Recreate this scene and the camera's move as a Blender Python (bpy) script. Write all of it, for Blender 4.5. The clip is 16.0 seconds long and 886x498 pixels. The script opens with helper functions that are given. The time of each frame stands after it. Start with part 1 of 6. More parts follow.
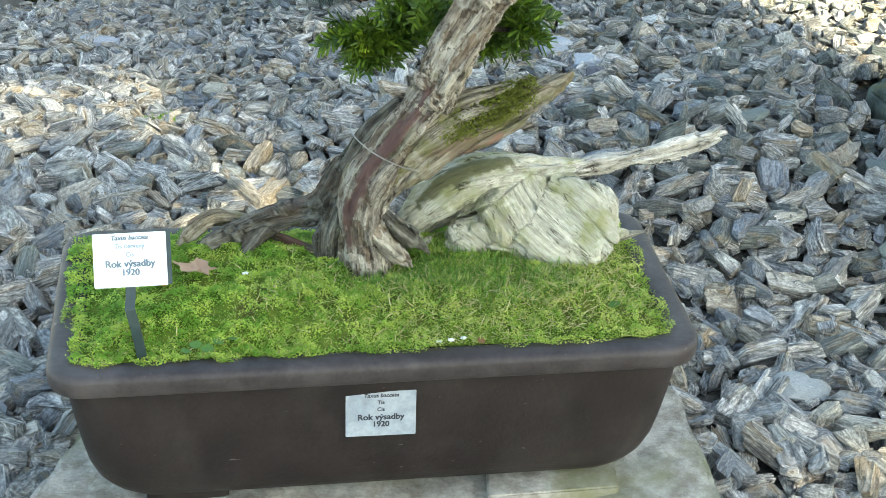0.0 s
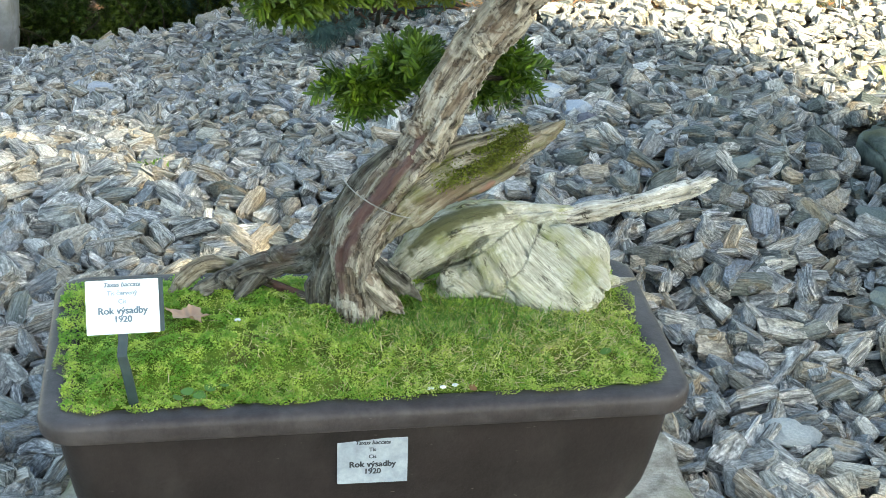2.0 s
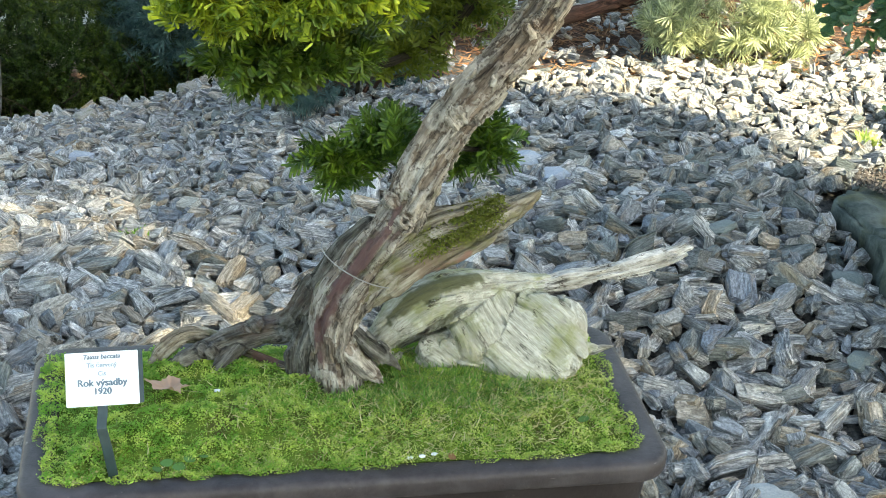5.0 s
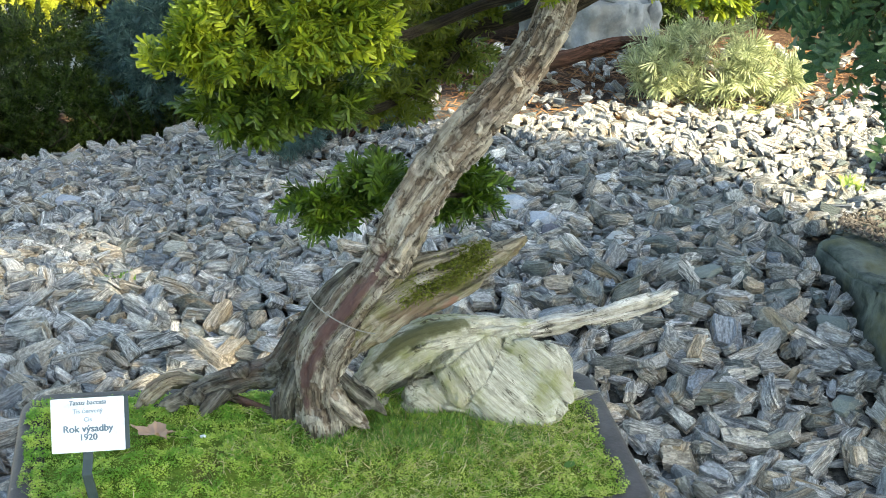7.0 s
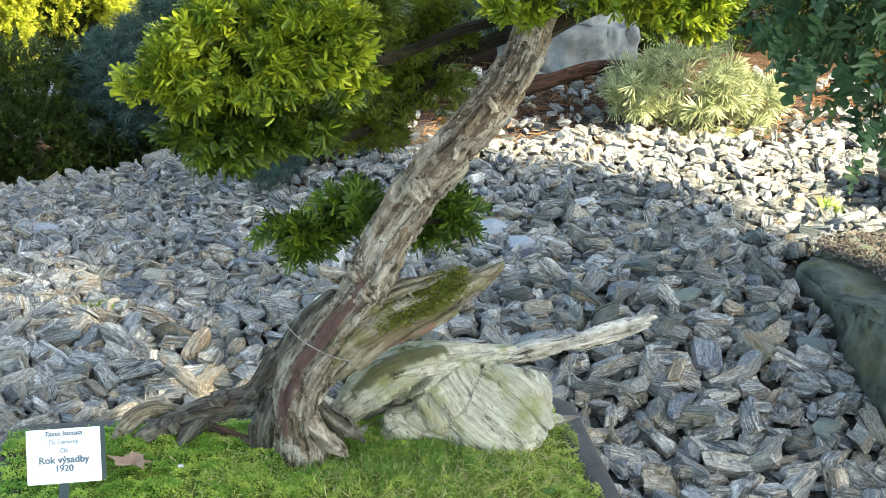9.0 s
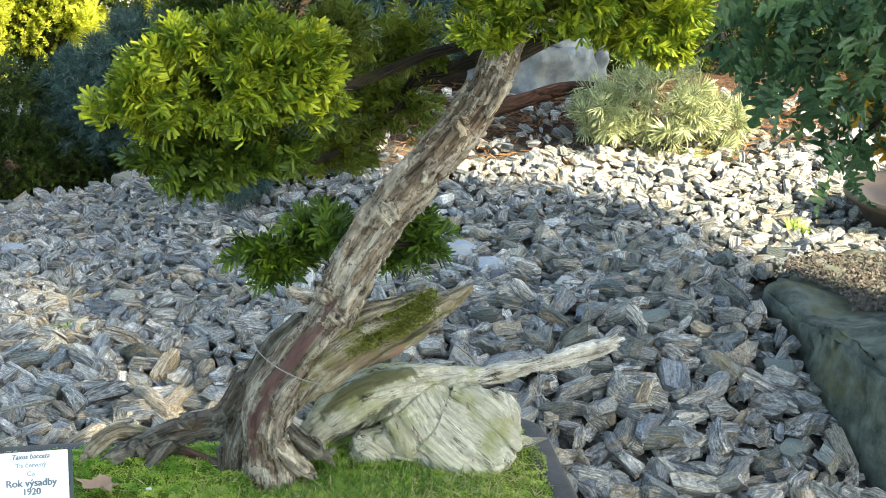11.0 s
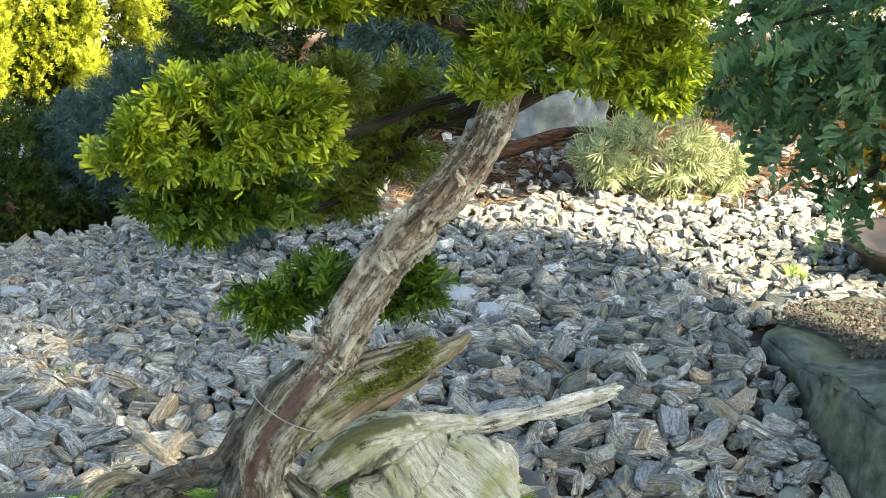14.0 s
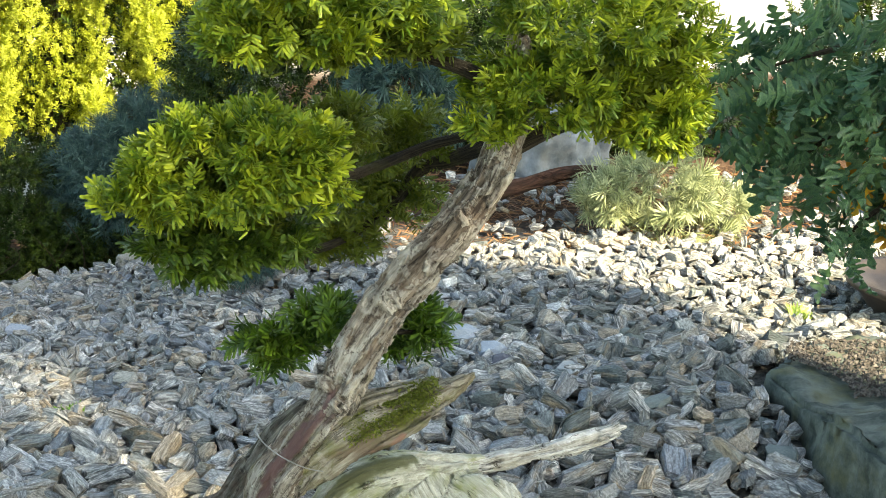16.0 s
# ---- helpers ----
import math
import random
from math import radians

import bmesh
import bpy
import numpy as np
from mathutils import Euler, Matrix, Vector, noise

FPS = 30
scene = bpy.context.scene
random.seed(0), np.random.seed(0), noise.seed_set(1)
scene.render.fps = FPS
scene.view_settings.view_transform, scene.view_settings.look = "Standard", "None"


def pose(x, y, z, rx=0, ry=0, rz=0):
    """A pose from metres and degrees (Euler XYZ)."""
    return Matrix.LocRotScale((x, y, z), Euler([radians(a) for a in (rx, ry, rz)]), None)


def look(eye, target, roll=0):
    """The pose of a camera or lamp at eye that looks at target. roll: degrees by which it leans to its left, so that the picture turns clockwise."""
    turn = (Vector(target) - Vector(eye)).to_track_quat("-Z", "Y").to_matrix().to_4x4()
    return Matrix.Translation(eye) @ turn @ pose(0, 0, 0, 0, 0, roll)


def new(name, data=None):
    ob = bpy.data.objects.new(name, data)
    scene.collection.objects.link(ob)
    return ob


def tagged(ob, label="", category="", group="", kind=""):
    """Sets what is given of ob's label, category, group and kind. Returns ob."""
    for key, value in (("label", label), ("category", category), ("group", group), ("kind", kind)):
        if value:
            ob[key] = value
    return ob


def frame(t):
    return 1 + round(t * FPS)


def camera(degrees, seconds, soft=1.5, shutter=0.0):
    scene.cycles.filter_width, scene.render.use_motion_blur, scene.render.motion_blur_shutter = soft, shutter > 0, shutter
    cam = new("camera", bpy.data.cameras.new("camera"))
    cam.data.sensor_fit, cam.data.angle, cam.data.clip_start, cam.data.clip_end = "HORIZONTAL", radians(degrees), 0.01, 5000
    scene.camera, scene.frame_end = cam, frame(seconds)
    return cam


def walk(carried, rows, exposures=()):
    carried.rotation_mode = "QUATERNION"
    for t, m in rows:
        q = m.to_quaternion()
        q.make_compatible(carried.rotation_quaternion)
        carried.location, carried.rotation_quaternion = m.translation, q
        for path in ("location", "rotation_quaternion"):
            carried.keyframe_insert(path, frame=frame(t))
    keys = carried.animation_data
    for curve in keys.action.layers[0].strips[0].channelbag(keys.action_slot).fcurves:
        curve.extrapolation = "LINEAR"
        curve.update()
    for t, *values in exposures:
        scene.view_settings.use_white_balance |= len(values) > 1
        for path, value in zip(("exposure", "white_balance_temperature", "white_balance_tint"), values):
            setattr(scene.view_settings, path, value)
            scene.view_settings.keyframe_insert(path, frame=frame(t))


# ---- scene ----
cam = camera(31.9, 16.0, soft=0.6)
PATH = [
    (0, (-0.205, -1.762, 1.563), (0.068, -0.049, 0.569), 2.1),
    (0.5, (-0.206, -1.764, 1.563), (0.072, -0.044, 0.581), 2.2),
    (1, (-0.205, -1.766, 1.567), (0.074, -0.04, 0.596), 2.4),
    (1.5, (-0.204, -1.767, 1.57), (0.078, -0.035, 0.61), 2.3),
    (2, (-0.205, -1.766, 1.572), (0.08, -0.026, 0.626), 2.3),
    (2.5, (-0.2, -1.758, 1.572), (0.089, -0.014, 0.638), 2.2),
    (3, (-0.198, -1.76, 1.575), (0.093, -0.011, 0.651), 2.3),
    (3.5, (-0.203, -1.763, 1.577), (0.095, -0.009, 0.665), 2.4),
    (4, (-0.2, -1.77, 1.583), (0.101, -0.009, 0.684), 2.3),
    (6.5, (-0.201, -1.782, 1.595), (0.124, 0.005, 0.759), 2.3),
    (7, (-0.201, -1.784, 1.599), (0.128, 0.009, 0.775), 2.4),
    (7.5, (-0.201, -1.785, 1.601), (0.134, 0.012, 0.789), 2.5),
    (8, (-0.2, -1.786, 1.6), (0.14, 0.015, 0.798), 2.5),
    (8.5, (-0.194, -1.777, 1.599), (0.151, 0.025, 0.801), 2.3),
    (11, (-0.192, -1.782, 1.609), (0.199, 0.021, 0.837), 2.7),
    (11.5, (-0.193, -1.788, 1.613), (0.202, 0.019, 0.85), 2.8),
    (12, (-0.193, -1.787, 1.615), (0.202, 0.022, 0.861), 2.9),
    (12.5, (-0.189, -1.782, 1.614), (0.206, 0.032, 0.869), 2.9),
    (13, (-0.189, -1.779, 1.616), (0.206, 0.038, 0.877), 2.9),
    (13.5, (-0.189, -1.777, 1.617), (0.204, 0.042, 0.886), 3.0),
    (14, (-0.19, -1.783, 1.621), (0.202, 0.04, 0.898), 2.9),
    (14.5, (-0.192, -1.791, 1.624), (0.202, 0.036, 0.913), 2.8),
    (15, (-0.19, -1.796, 1.627), (0.204, 0.036, 0.927), 2.7),
    (15.5, (-0.193, -1.793, 1.628), (0.201, 0.043, 0.939), 2.8),
    (16, (-0.192, -1.79, 1.629), (0.197, 0.05, 0.95), 2.9),
]
walk(cam, [(t, look(eye, target, roll)) for t, eye, target, roll in PATH], [(0, 2.27, 8050, -1), (7, 2.06, 7900, 2), (16, 2.04, 8300, 2)])

# ---- light ----
SUN_EL = 40.0
SUN_TO = Vector((0.65, -0.76, 0)).normalized()          # ground direction towards the sun
world = bpy.data.worlds.new("sky")
scene.world = world
world.use_nodes = True
wn = world.node_tree.nodes
sky = wn.new("ShaderNodeTexSky")
sky.sky_type = "NISHITA"
sky.sun_disc = False
sky.sun_elevation = radians(SUN_EL)
sky.sun_rotation = math.atan2(SUN_TO.x, SUN_TO.y)
wn["Background"].inputs["Strength"].default_value = 0.15
world.node_tree.links.new(sky.outputs[0], wn["Background"].inputs["Color"])
sun_data = bpy.data.lights.new("sun", "SUN")
sun_data.energy, sun_data.angle, sun_data.color = 5.5, radians(0.6), (1.0, 0.93, 0.82)
sun = new("sun", sun_data)
S = (SUN_TO * math.cos(radians(SUN_EL)) + Vector((0, 0, math.sin(radians(SUN_EL))))).normalized()
sun.matrix_world = look(tuple(S * 20), (0, 0, 0))

# ---- helpers of this scene ----
rng = np.random.default_rng(7)


def mesh_of(name, verts, faces, mat, smooth=False, uv=None, grain=None):
    """A mesh from arrays; all faces have the same number of corners."""
    verts, faces = np.asarray(verts, np.float32), np.asarray(faces, np.int32)
    me = bpy.data.meshes.new(name)
    n, k = faces.shape
    me.vertices.add(len(verts))
    me.vertices.foreach_set("co", verts.ravel())
    me.loops.add(n * k)
    me.loops.foreach_set("vertex_index", faces.ravel())
    me.polygons.add(n)
    me.polygons.foreach_set("loop_start", np.arange(0, n * k, k, dtype=np.int32))
    me.polygons.foreach_set("use_smooth", np.full(n, smooth))
    if uv is not None:
        me.uv_layers.new(name="UVMap").data.foreach_set("uv", np.asarray(uv, np.float32)[faces.ravel()].ravel())
    if grain is not None:
        me.attributes.new("grain", "FLOAT_VECTOR", "POINT").data.foreach_set("vector", np.asarray(grain, np.float32).ravel())
    me.update(calc_edges=True)
    me.validate()
    me.materials.append(mat)
    return me


def bm_mesh(name, bm, mat, smooth=False):
    bmesh.ops.recalc_face_normals(bm, faces=bm.faces)
    me = bpy.data.meshes.new(name)
    bm.to_mesh(me)
    bm.free()
    for p in me.polygons:
        p.use_smooth = smooth
    me.materials.append(mat)
    return me


def part(name, me, parent=None, label=""):
    """Links a mesh, whose points are in world places, under a thing or a part."""
    ob = new(name, me)
    if parent is not None:
        ob.parent = parent
        bpy.context.view_layer.update()
        ob.matrix_parent_inverse = parent.matrix_world.inverted()
    return tagged(ob, label)


def thing(name, at, label, category, group="", kind=""):
    ob = new(name)
    ob.empty_display_size = 0.1
    ob.location = at
    bpy.context.view_layer.update()
    return tagged(ob, label, category, group, kind)


def smoothstep(x, a, b):
    t = np.clip((x - a) / (b - a), 0, 1)
    return t * t * (3 - 2 * t)


def ground_z(x, y):
    """Height of the bed under the stones: a bank behind the pot that falls away at the back left."""
    x, y = np.asarray(x, float), np.asarray(y, float)
    w = smoothstep(x, -0.35, 0.65)
    left = 0.055 * smoothstep(y, 0.5, 1.15) - 0.16 * np.maximum(0, y - 1.35)
    right = 0.115 * smoothstep(y, 0.5, 1.2) - 0.10 * np.maximum(0, y - 3.2)
    edge = 2.70 + 0.85 * (np.minimum(x, 0.1) + 0.82)
    left = left - 0.5 * np.maximum(0, y - edge)
    z = left * (1 - w) + right * w - 0.015
    return np.maximum(z, -0.9) + 0.012 * np.sin(3.1 * x + 1.7 * y) * np.cos(2.3 * y - x)


def rot_frames(d, spin):
    """Rotation matrices whose x axis is d, turned about it by spin."""
    d = d / np.linalg.norm(d, axis=1)[:, None]
    up = np.where(np.abs(d[:, 2:3]) > 0.95, [[1.0, 0, 0]], [[0, 0, 1.0]])
    b = np.cross(up, d)
    b /= np.linalg.norm(b, axis=1)[:, None]
    c = np.cross(d, b)
    co, si = np.cos(spin)[:, None], np.sin(spin)[:, None]
    return np.stack([d, b * co + c * si, c * co - b * si], axis=2)


def scatter(base_v, base_f, places, frames, scales):
    """Copies of a small mesh, joined: vertices and faces."""
    base_v = np.asarray(base_v, float)
    scales = np.asarray(scales, float)
    if scales.ndim == 1:
        scales = scales[:, None]
    v = np.einsum("nij,nkj->nki", frames, base_v[None] * scales[:, None, :]) + places[:, None, :]
    f = np.asarray(base_f)[None] + (np.arange(len(places)) * len(base_v))[:, None, None]
    return v.reshape(-1, 3), f.reshape(-1, np.asarray(base_f).shape[1])


def join(pieces):
    vs, fs, off = [], [], 0
    for v, f in pieces:
        vs.append(v)
        fs.append(np.asarray(f) + off)
        off += len(v)
    return np.concatenate(vs), np.concatenate(fs)


# ---- materials ----
def material(name, rough=0.7, spec=0.3):
    m = bpy.data.materials.new(name)
    m.use_nodes = True
    b = m.node_tree.nodes["Principled BSDF"]
    b.inputs["Roughness"].default_value = rough
    b.inputs["Specular IOR Level"].default_value = spec
    return m, m.node_tree.nodes, m.node_tree.links, b


def node(ns, kind, **inputs):
    n = ns.new(kind)
    for k, v in inputs.items():
        n.inputs[k.replace("_", " ")].default_value = v
    return n


def ramp(ns, ls, source, stops):
    r = ns.new("ShaderNodeValToRGB")
    el = r.color_ramp.elements
    while len(el) < len(stops):
        el.new(0.5)
    for e, (p, c) in zip(el, stops):
        e.position, e.color = p, (*c, 1)
    ls.new(source, r.inputs[0])
    return r.outputs[0]


def mix(ns, ls, fac, a, b, blend="MIX"):
    m = ns.new("ShaderNodeMix")
    m.data_type, m.blend_type = "RGBA", blend
    for sock, val in ((m.inputs[0], fac), (m.inputs[6], a), (m.inputs[7], b)):
        if isinstance(val, (int, float)):
            sock.default_value = val
        elif isinstance(val, tuple):
            sock.default_value = (*val, 1)
        else:
            ls.new(val, sock)
    return m.outputs[2]


def mapped(ns, ls, source, scale, offset=None):
    mp = ns.new("ShaderNodeMapping")
    mp.inputs["Scale"].default_value = scale
    ls.new(source, mp.inputs["Vector"])
    if offset is not None:
        ls.new(offset, mp.inputs["Location"])
    return mp.outputs[0]


def noise_tex(ns, ls, vector, scale, detail=4.0, rough=0.6, distort=0.0):
    n = node(ns, "ShaderNodeTexNoise", Scale=scale, Detail=detail, Roughness=rough, Distortion=distort)
    if vector is not None:
        ls.new(vector, n.inputs["Vector"])
    return n.outputs[0]


def bump(ns, ls, b, height, strength, distance=0.01):
    n = node(ns, "ShaderNodeBump", Strength=strength, Distance=distance)
    ls.new(height, n.inputs["Height"])
    ls.new(n.outputs[0], b.inputs["Normal"])


def leaf_material(name, dark, light, tint, through_light=0.35, rough=0.45, patch=9.0, old=None):
    """Leaves: colour varies leaf by leaf and in patches; some light passes through."""
    m, ns, ls, b = material(name, rough, 0.35)
    geo = ns.new("ShaderNodeNewGeometry")
    pos = ns.new("ShaderNodeTexCoord").outputs["Object"]
    n = noise_tex(ns, ls, pos, patch, 3.0)
    c = mix(ns, ls, geo.outputs["Random Per Island"], dark, light)
    fac = ramp(ns, ls, n, [(0.4, (0, 0, 0)), (0.7, (1, 1, 1))])
    c = mix(ns, ls, fac, c, tint)
    # clumps of older leaves, which also put shaded gaps into the colour
    if old:
        age_gaps = ramp(ns, ls, noise_tex(ns, ls, pos, 34.0, 2.0, 0.6), [(0.40, (0.9, 0.9, 0.9)), (0.56, (0, 0, 0))])
        c = mix(ns, ls, age_gaps, c, old)
    ls.new(c, b.inputs["Base Color"])
    tr = ns.new("ShaderNodeBsdfTranslucent")
    ls.new(c, tr.inputs["Color"])
    ms = ns.new("ShaderNodeMixShader")
    ms.inputs[0].default_value = through_light
    ls.new(b.outputs[0], ms.inputs[1])
    ls.new(tr.outputs[0], ms.inputs[2])
    ls.new(ms.outputs[0], ns["Material Output"].inputs["Surface"])
    return m


def stone_material(name, per_object, green=False):
    """Banded schist chips: streaks along the grain, grey, blue, white, tan and rusty."""
    m, ns, ls, b = material(name, 0.62, 0.35)
    at = ns.new("ShaderNodeAttribute")
    at.attribute_name = "grain"
    rnd = ns.new("ShaderNodeObjectInfo").outputs["Random"] if per_object else ns.new("ShaderNodeNewGeometry").outputs["Random Per Island"]

    def shuffled(k):
        m7 = ns.new("ShaderNodeMath")
        m7.operation = "MULTIPLY"
        m7.inputs[1].default_value = k
        ls.new(rnd, m7.inputs[0])
        fr = ns.new("ShaderNodeMath")
        fr.operation = "FRACT"
        ls.new(m7.outputs[0], fr.inputs[0])
        return fr.outputs[0], m7.outputs[0]

    comb = ns.new("ShaderNodeCombineXYZ")
    for i in range(3):
        ls.new(shuffled(37.0)[1], comb.inputs[i])
    width = ns.new("ShaderNodeMapRange")
    width.inputs["To Min"].default_value, width.inputs["To Max"].default_value = 0.55, 1.45
    ls.new(shuffled(13.7)[0], width.inputs[0])
    sc = ns.new("ShaderNodeVectorMath")
    sc.operation = "SCALE"
    ls.new(at.outputs["Vector"], sc.inputs[0])
    ls.new(width.outputs[0], sc.inputs["Scale"])
    vec = sc.outputs[0]
    bands = noise_tex(ns, ls, mapped(ns, ls, vec, (26, 60, 190), comb.outputs[0]), 1.0, 6.0, 0.70, 0.45)
    fine = noise_tex(ns, ls, mapped(ns, ls, vec, (50, 150, 520), comb.outputs[0]), 1.0, 4.0, 0.68, 0.3)
    grain = noise_tex(ns, ls, at.outputs["Vector"], 190.0, 5.0, 0.75)
    grey = ramp(ns, ls, bands, [(0.34, (0.045, 0.047, 0.047)), (0.42, (0.15, 0.15, 0.147)), (0.50, (0.36, 0.357, 0.34)), (0.56, (0.60, 0.59, 0.56)), (0.64, (0.82, 0.80, 0.76))])
    plain = ramp(ns, ls, rnd, [(0.0, (0.17, 0.20, 0.225)), (0.14, (0.31, 0.315, 0.315)), (0.30, (0.15, 0.175, 0.165)), (0.42, (0.50, 0.475, 0.41)), (0.54, (0.23, 0.26, 0.30)), (0.66, (0.43, 0.43, 0.41)), (0.76, (0.42, 0.335, 0.22)), (0.82, (0.27, 0.29, 0.30)), (1.0, (0.70, 0.685, 0.65))])
    amount = ramp(ns, ls, shuffled(7.3)[0], [(0.0, (0.10, 0.10, 0.10)), (0.3, (0.30, 0.30, 0.30)), (0.6, (0.60, 0.60, 0.60)), (1.0, (0.92, 0.92, 0.92))])
    # green chips: their own hue, with shade darkened into the colour
    if green:
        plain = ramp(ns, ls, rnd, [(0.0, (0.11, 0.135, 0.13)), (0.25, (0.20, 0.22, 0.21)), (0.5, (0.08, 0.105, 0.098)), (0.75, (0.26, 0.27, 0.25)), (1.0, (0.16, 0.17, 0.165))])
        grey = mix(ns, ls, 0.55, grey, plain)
    c = mix(ns, ls, amount, plain, grey)
    c = mix(ns, ls, 0.3, c, plain, "OVERLAY")
    rust = ramp(ns, ls, noise_tex(ns, ls, mapped(ns, ls, at.outputs["Vector"], (10, 25, 40), comb.outputs[0]), 1.0, 3.0), [(0.55, (0, 0, 0)), (0.70, (0.6, 0.6, 0.6))])
    c = mix(ns, ls, rust, c, (0.36, 0.255, 0.14))
    streak = ramp(ns, ls, fine, [(0.38, (0.25, 0.25, 0.25)), (0.58, (1.35, 1.35, 1.35))])
    c = mix(ns, ls, 0.62, c, streak, "MULTIPLY")
    speck = ramp(ns, ls, grain, [(0.34, (0.5, 0.5, 0.5)), (0.64, (1.3, 1.3, 1.3))])
    c = mix(ns, ls, 0.7, c, speck, "MULTIPLY")
    ls.new(c, b.inputs["Base Color"])
    add = ns.new("ShaderNodeMath")
    add.operation = "ADD"
    ls.new(fine, add.inputs[0])
    ls.new(bands, add.inputs[1])
    bump(ns, ls, b, add.outputs[0], 0.9, 0.008)
    return m


def simple_material(name, c1, c2, scale, rough=0.8, spec=0.25, bump_strength=0.3, bump_scale=80.0, stops=(0.38, 0.64), third=None, third_scale=3.0):
    """Two colours mixed by noise at two scales, with fine relief and, at will, stains of a third colour."""
    m, ns, ls, b = material(name, rough, spec)
    pos = ns.new("ShaderNodeTexCoord").outputs["Object"]
    a = noise_tex(ns, ls, pos, scale, 6.0, 0.65)
    c = ramp(ns, ls, a, [(stops[0], c1), (stops[1], c2)])
    fine = noise_tex(ns, ls, pos, bump_scale, 5.0, 0.7)
    c = mix(ns, ls, 0.5, c, ramp(ns, ls, fine, [(0.3, (0.6, 0.6, 0.6)), (0.7, (1.2, 1.2, 1.2))]), "MULTIPLY")
    if third:
        f = ramp(ns, ls, noise_tex(ns, ls, pos, third_scale, 5.0, 0.6), [(0.5, (0, 0, 0)), (0.68, (0.8, 0.8, 0.8))])
        c = mix(ns, ls, f, c, third)
    ls.new(c, b.inputs["Base Color"])
    bump(ns, ls, b, fine, bump_strength, 0.004)
    return m


def wood_material(name, ramp_stops, patch_colour, patch_at, moss=0.0, along=9.0, round_=26.0, relief=1.0, cracks=0.75):
    """Bark or dead wood: long fibres and cracks along the limb, taken from the sweep's own map."""
    m, ns, ls, b = material(name, 0.85, 0.2)
    uv = ns.new("ShaderNodeTexCoord").outputs["UV"]
    pos = ns.new("ShaderNodeTexCoord").outputs["Object"]
    v = mapped(ns, ls, uv, (round_, along, 1))
    fibre = noise_tex(ns, ls, v, 1.0, 8.0, 0.68, 1.2)
    v2 = mapped(ns, ls, uv, (round_ * 3.2, along * 2.2, 1))
    flake = noise_tex(ns, ls, v2, 1.0, 4.0, 0.6, 0.8)
    c = ramp(ns, ls, fibre, ramp_stops)
    c = mix(ns, ls, 0.75, c, ramp(ns, ls, flake, [(0.32, (0.42, 0.40, 0.38)), (0.5, (0.95, 0.95, 0.95)), (0.7, (1.25, 1.25, 1.25))]), "MULTIPLY")
    cr = noise_tex(ns, ls, mapped(ns, ls, uv, (round_ * 0.55, along * 0.55, 1)), 1.0, 6.0, 0.62, 1.6)
    crack = ramp(ns, ls, cr, [(0.465, (1, 1, 1)), (0.492, (0.22, 0.19, 0.16)), (0.503, (0.22, 0.19, 0.16)), (0.53, (1, 1, 1))])
    c = mix(ns, ls, cracks, c, crack, "MULTIPLY")
    big = noise_tex(ns, ls, mapped(ns, ls, pos, (1, 1, 1)), patch_at, 3.0)
    c = mix(ns, ls, ramp(ns, ls, big, [(0.55, (0, 0, 0)), (0.66, (0.85, 0.85, 0.85))]), c, patch_colour)
    if moss:
        g = noise_tex(ns, ls, pos, 22.0, 5.0, 0.7)
        f = ramp(ns, ls, g, [(0.62 - 0.2 * moss, (0, 0, 0)), (0.80 - 0.2 * moss, (0.85, 0.85, 0.85))])
        c = mix(ns, ls, f, c, (0.13, 0.15, 0.035))
    ls.new(c, b.inputs["Base Color"])
    add = ns.new("ShaderNodeMath")
    add.operation = "ADD"
    ls.new(fibre, add.inputs[0])
    ls.new(flake, add.inputs[1])
    add2 = ns.new("ShaderNodeMath")
    add2.operation = "ADD"
    ls.new(add.outputs[0], add2.inputs[0])
    ls.new(crack, add2.inputs[1])
    bump(ns, ls, b, add2.outputs[0], relief, 0.006)
    return m


M_STONE = stone_material("schist", True)
M_GRAVEL = stone_material("schist_bed", False)
M_GREENSHADE = stone_material("green_schist_shade_bed", False, True)
M_POT = simple_material("brown_stoneware", (0.017, 0.0130, 0.0128), (0.028, 0.0215, 0.021), 9.0, 0.50, 0.25, 0.25, 140.0, third=(0.040, 0.033, 0.032), third_scale=6.5)
def scuffed(m):
    """Pale scratches and dust flecks over a finished material's base colour."""
    ns, ls = m.node_tree.nodes, m.node_tree.links
    b = ns["Principled BSDF"]
    old = b.inputs["Base Color"].links[0].from_socket
    pos = ns.new("ShaderNodeTexCoord").outputs["Object"]
    fleck = ramp(ns, ls, noise_tex(ns, ls, mapped(ns, ls, pos, (45, 45, 190)), 1.0, 3.0, 0.6), [(0.70, (0, 0, 0)), (0.76, (0.7, 0.7, 0.7))])
    dust = ramp(ns, ls, noise_tex(ns, ls, mapped(ns, ls, pos, (9, 9, 4)), 1.0, 5.0, 0.7), [(0.5, (0, 0, 0)), (0.75, (0.22, 0.22, 0.22))])
    c = mix(ns, ls, dust, old, (0.085, 0.075, 0.07))
    c = mix(ns, ls, fleck, c, (0.20, 0.18, 0.165))
    ls.new(c, b.inputs["Base Color"])


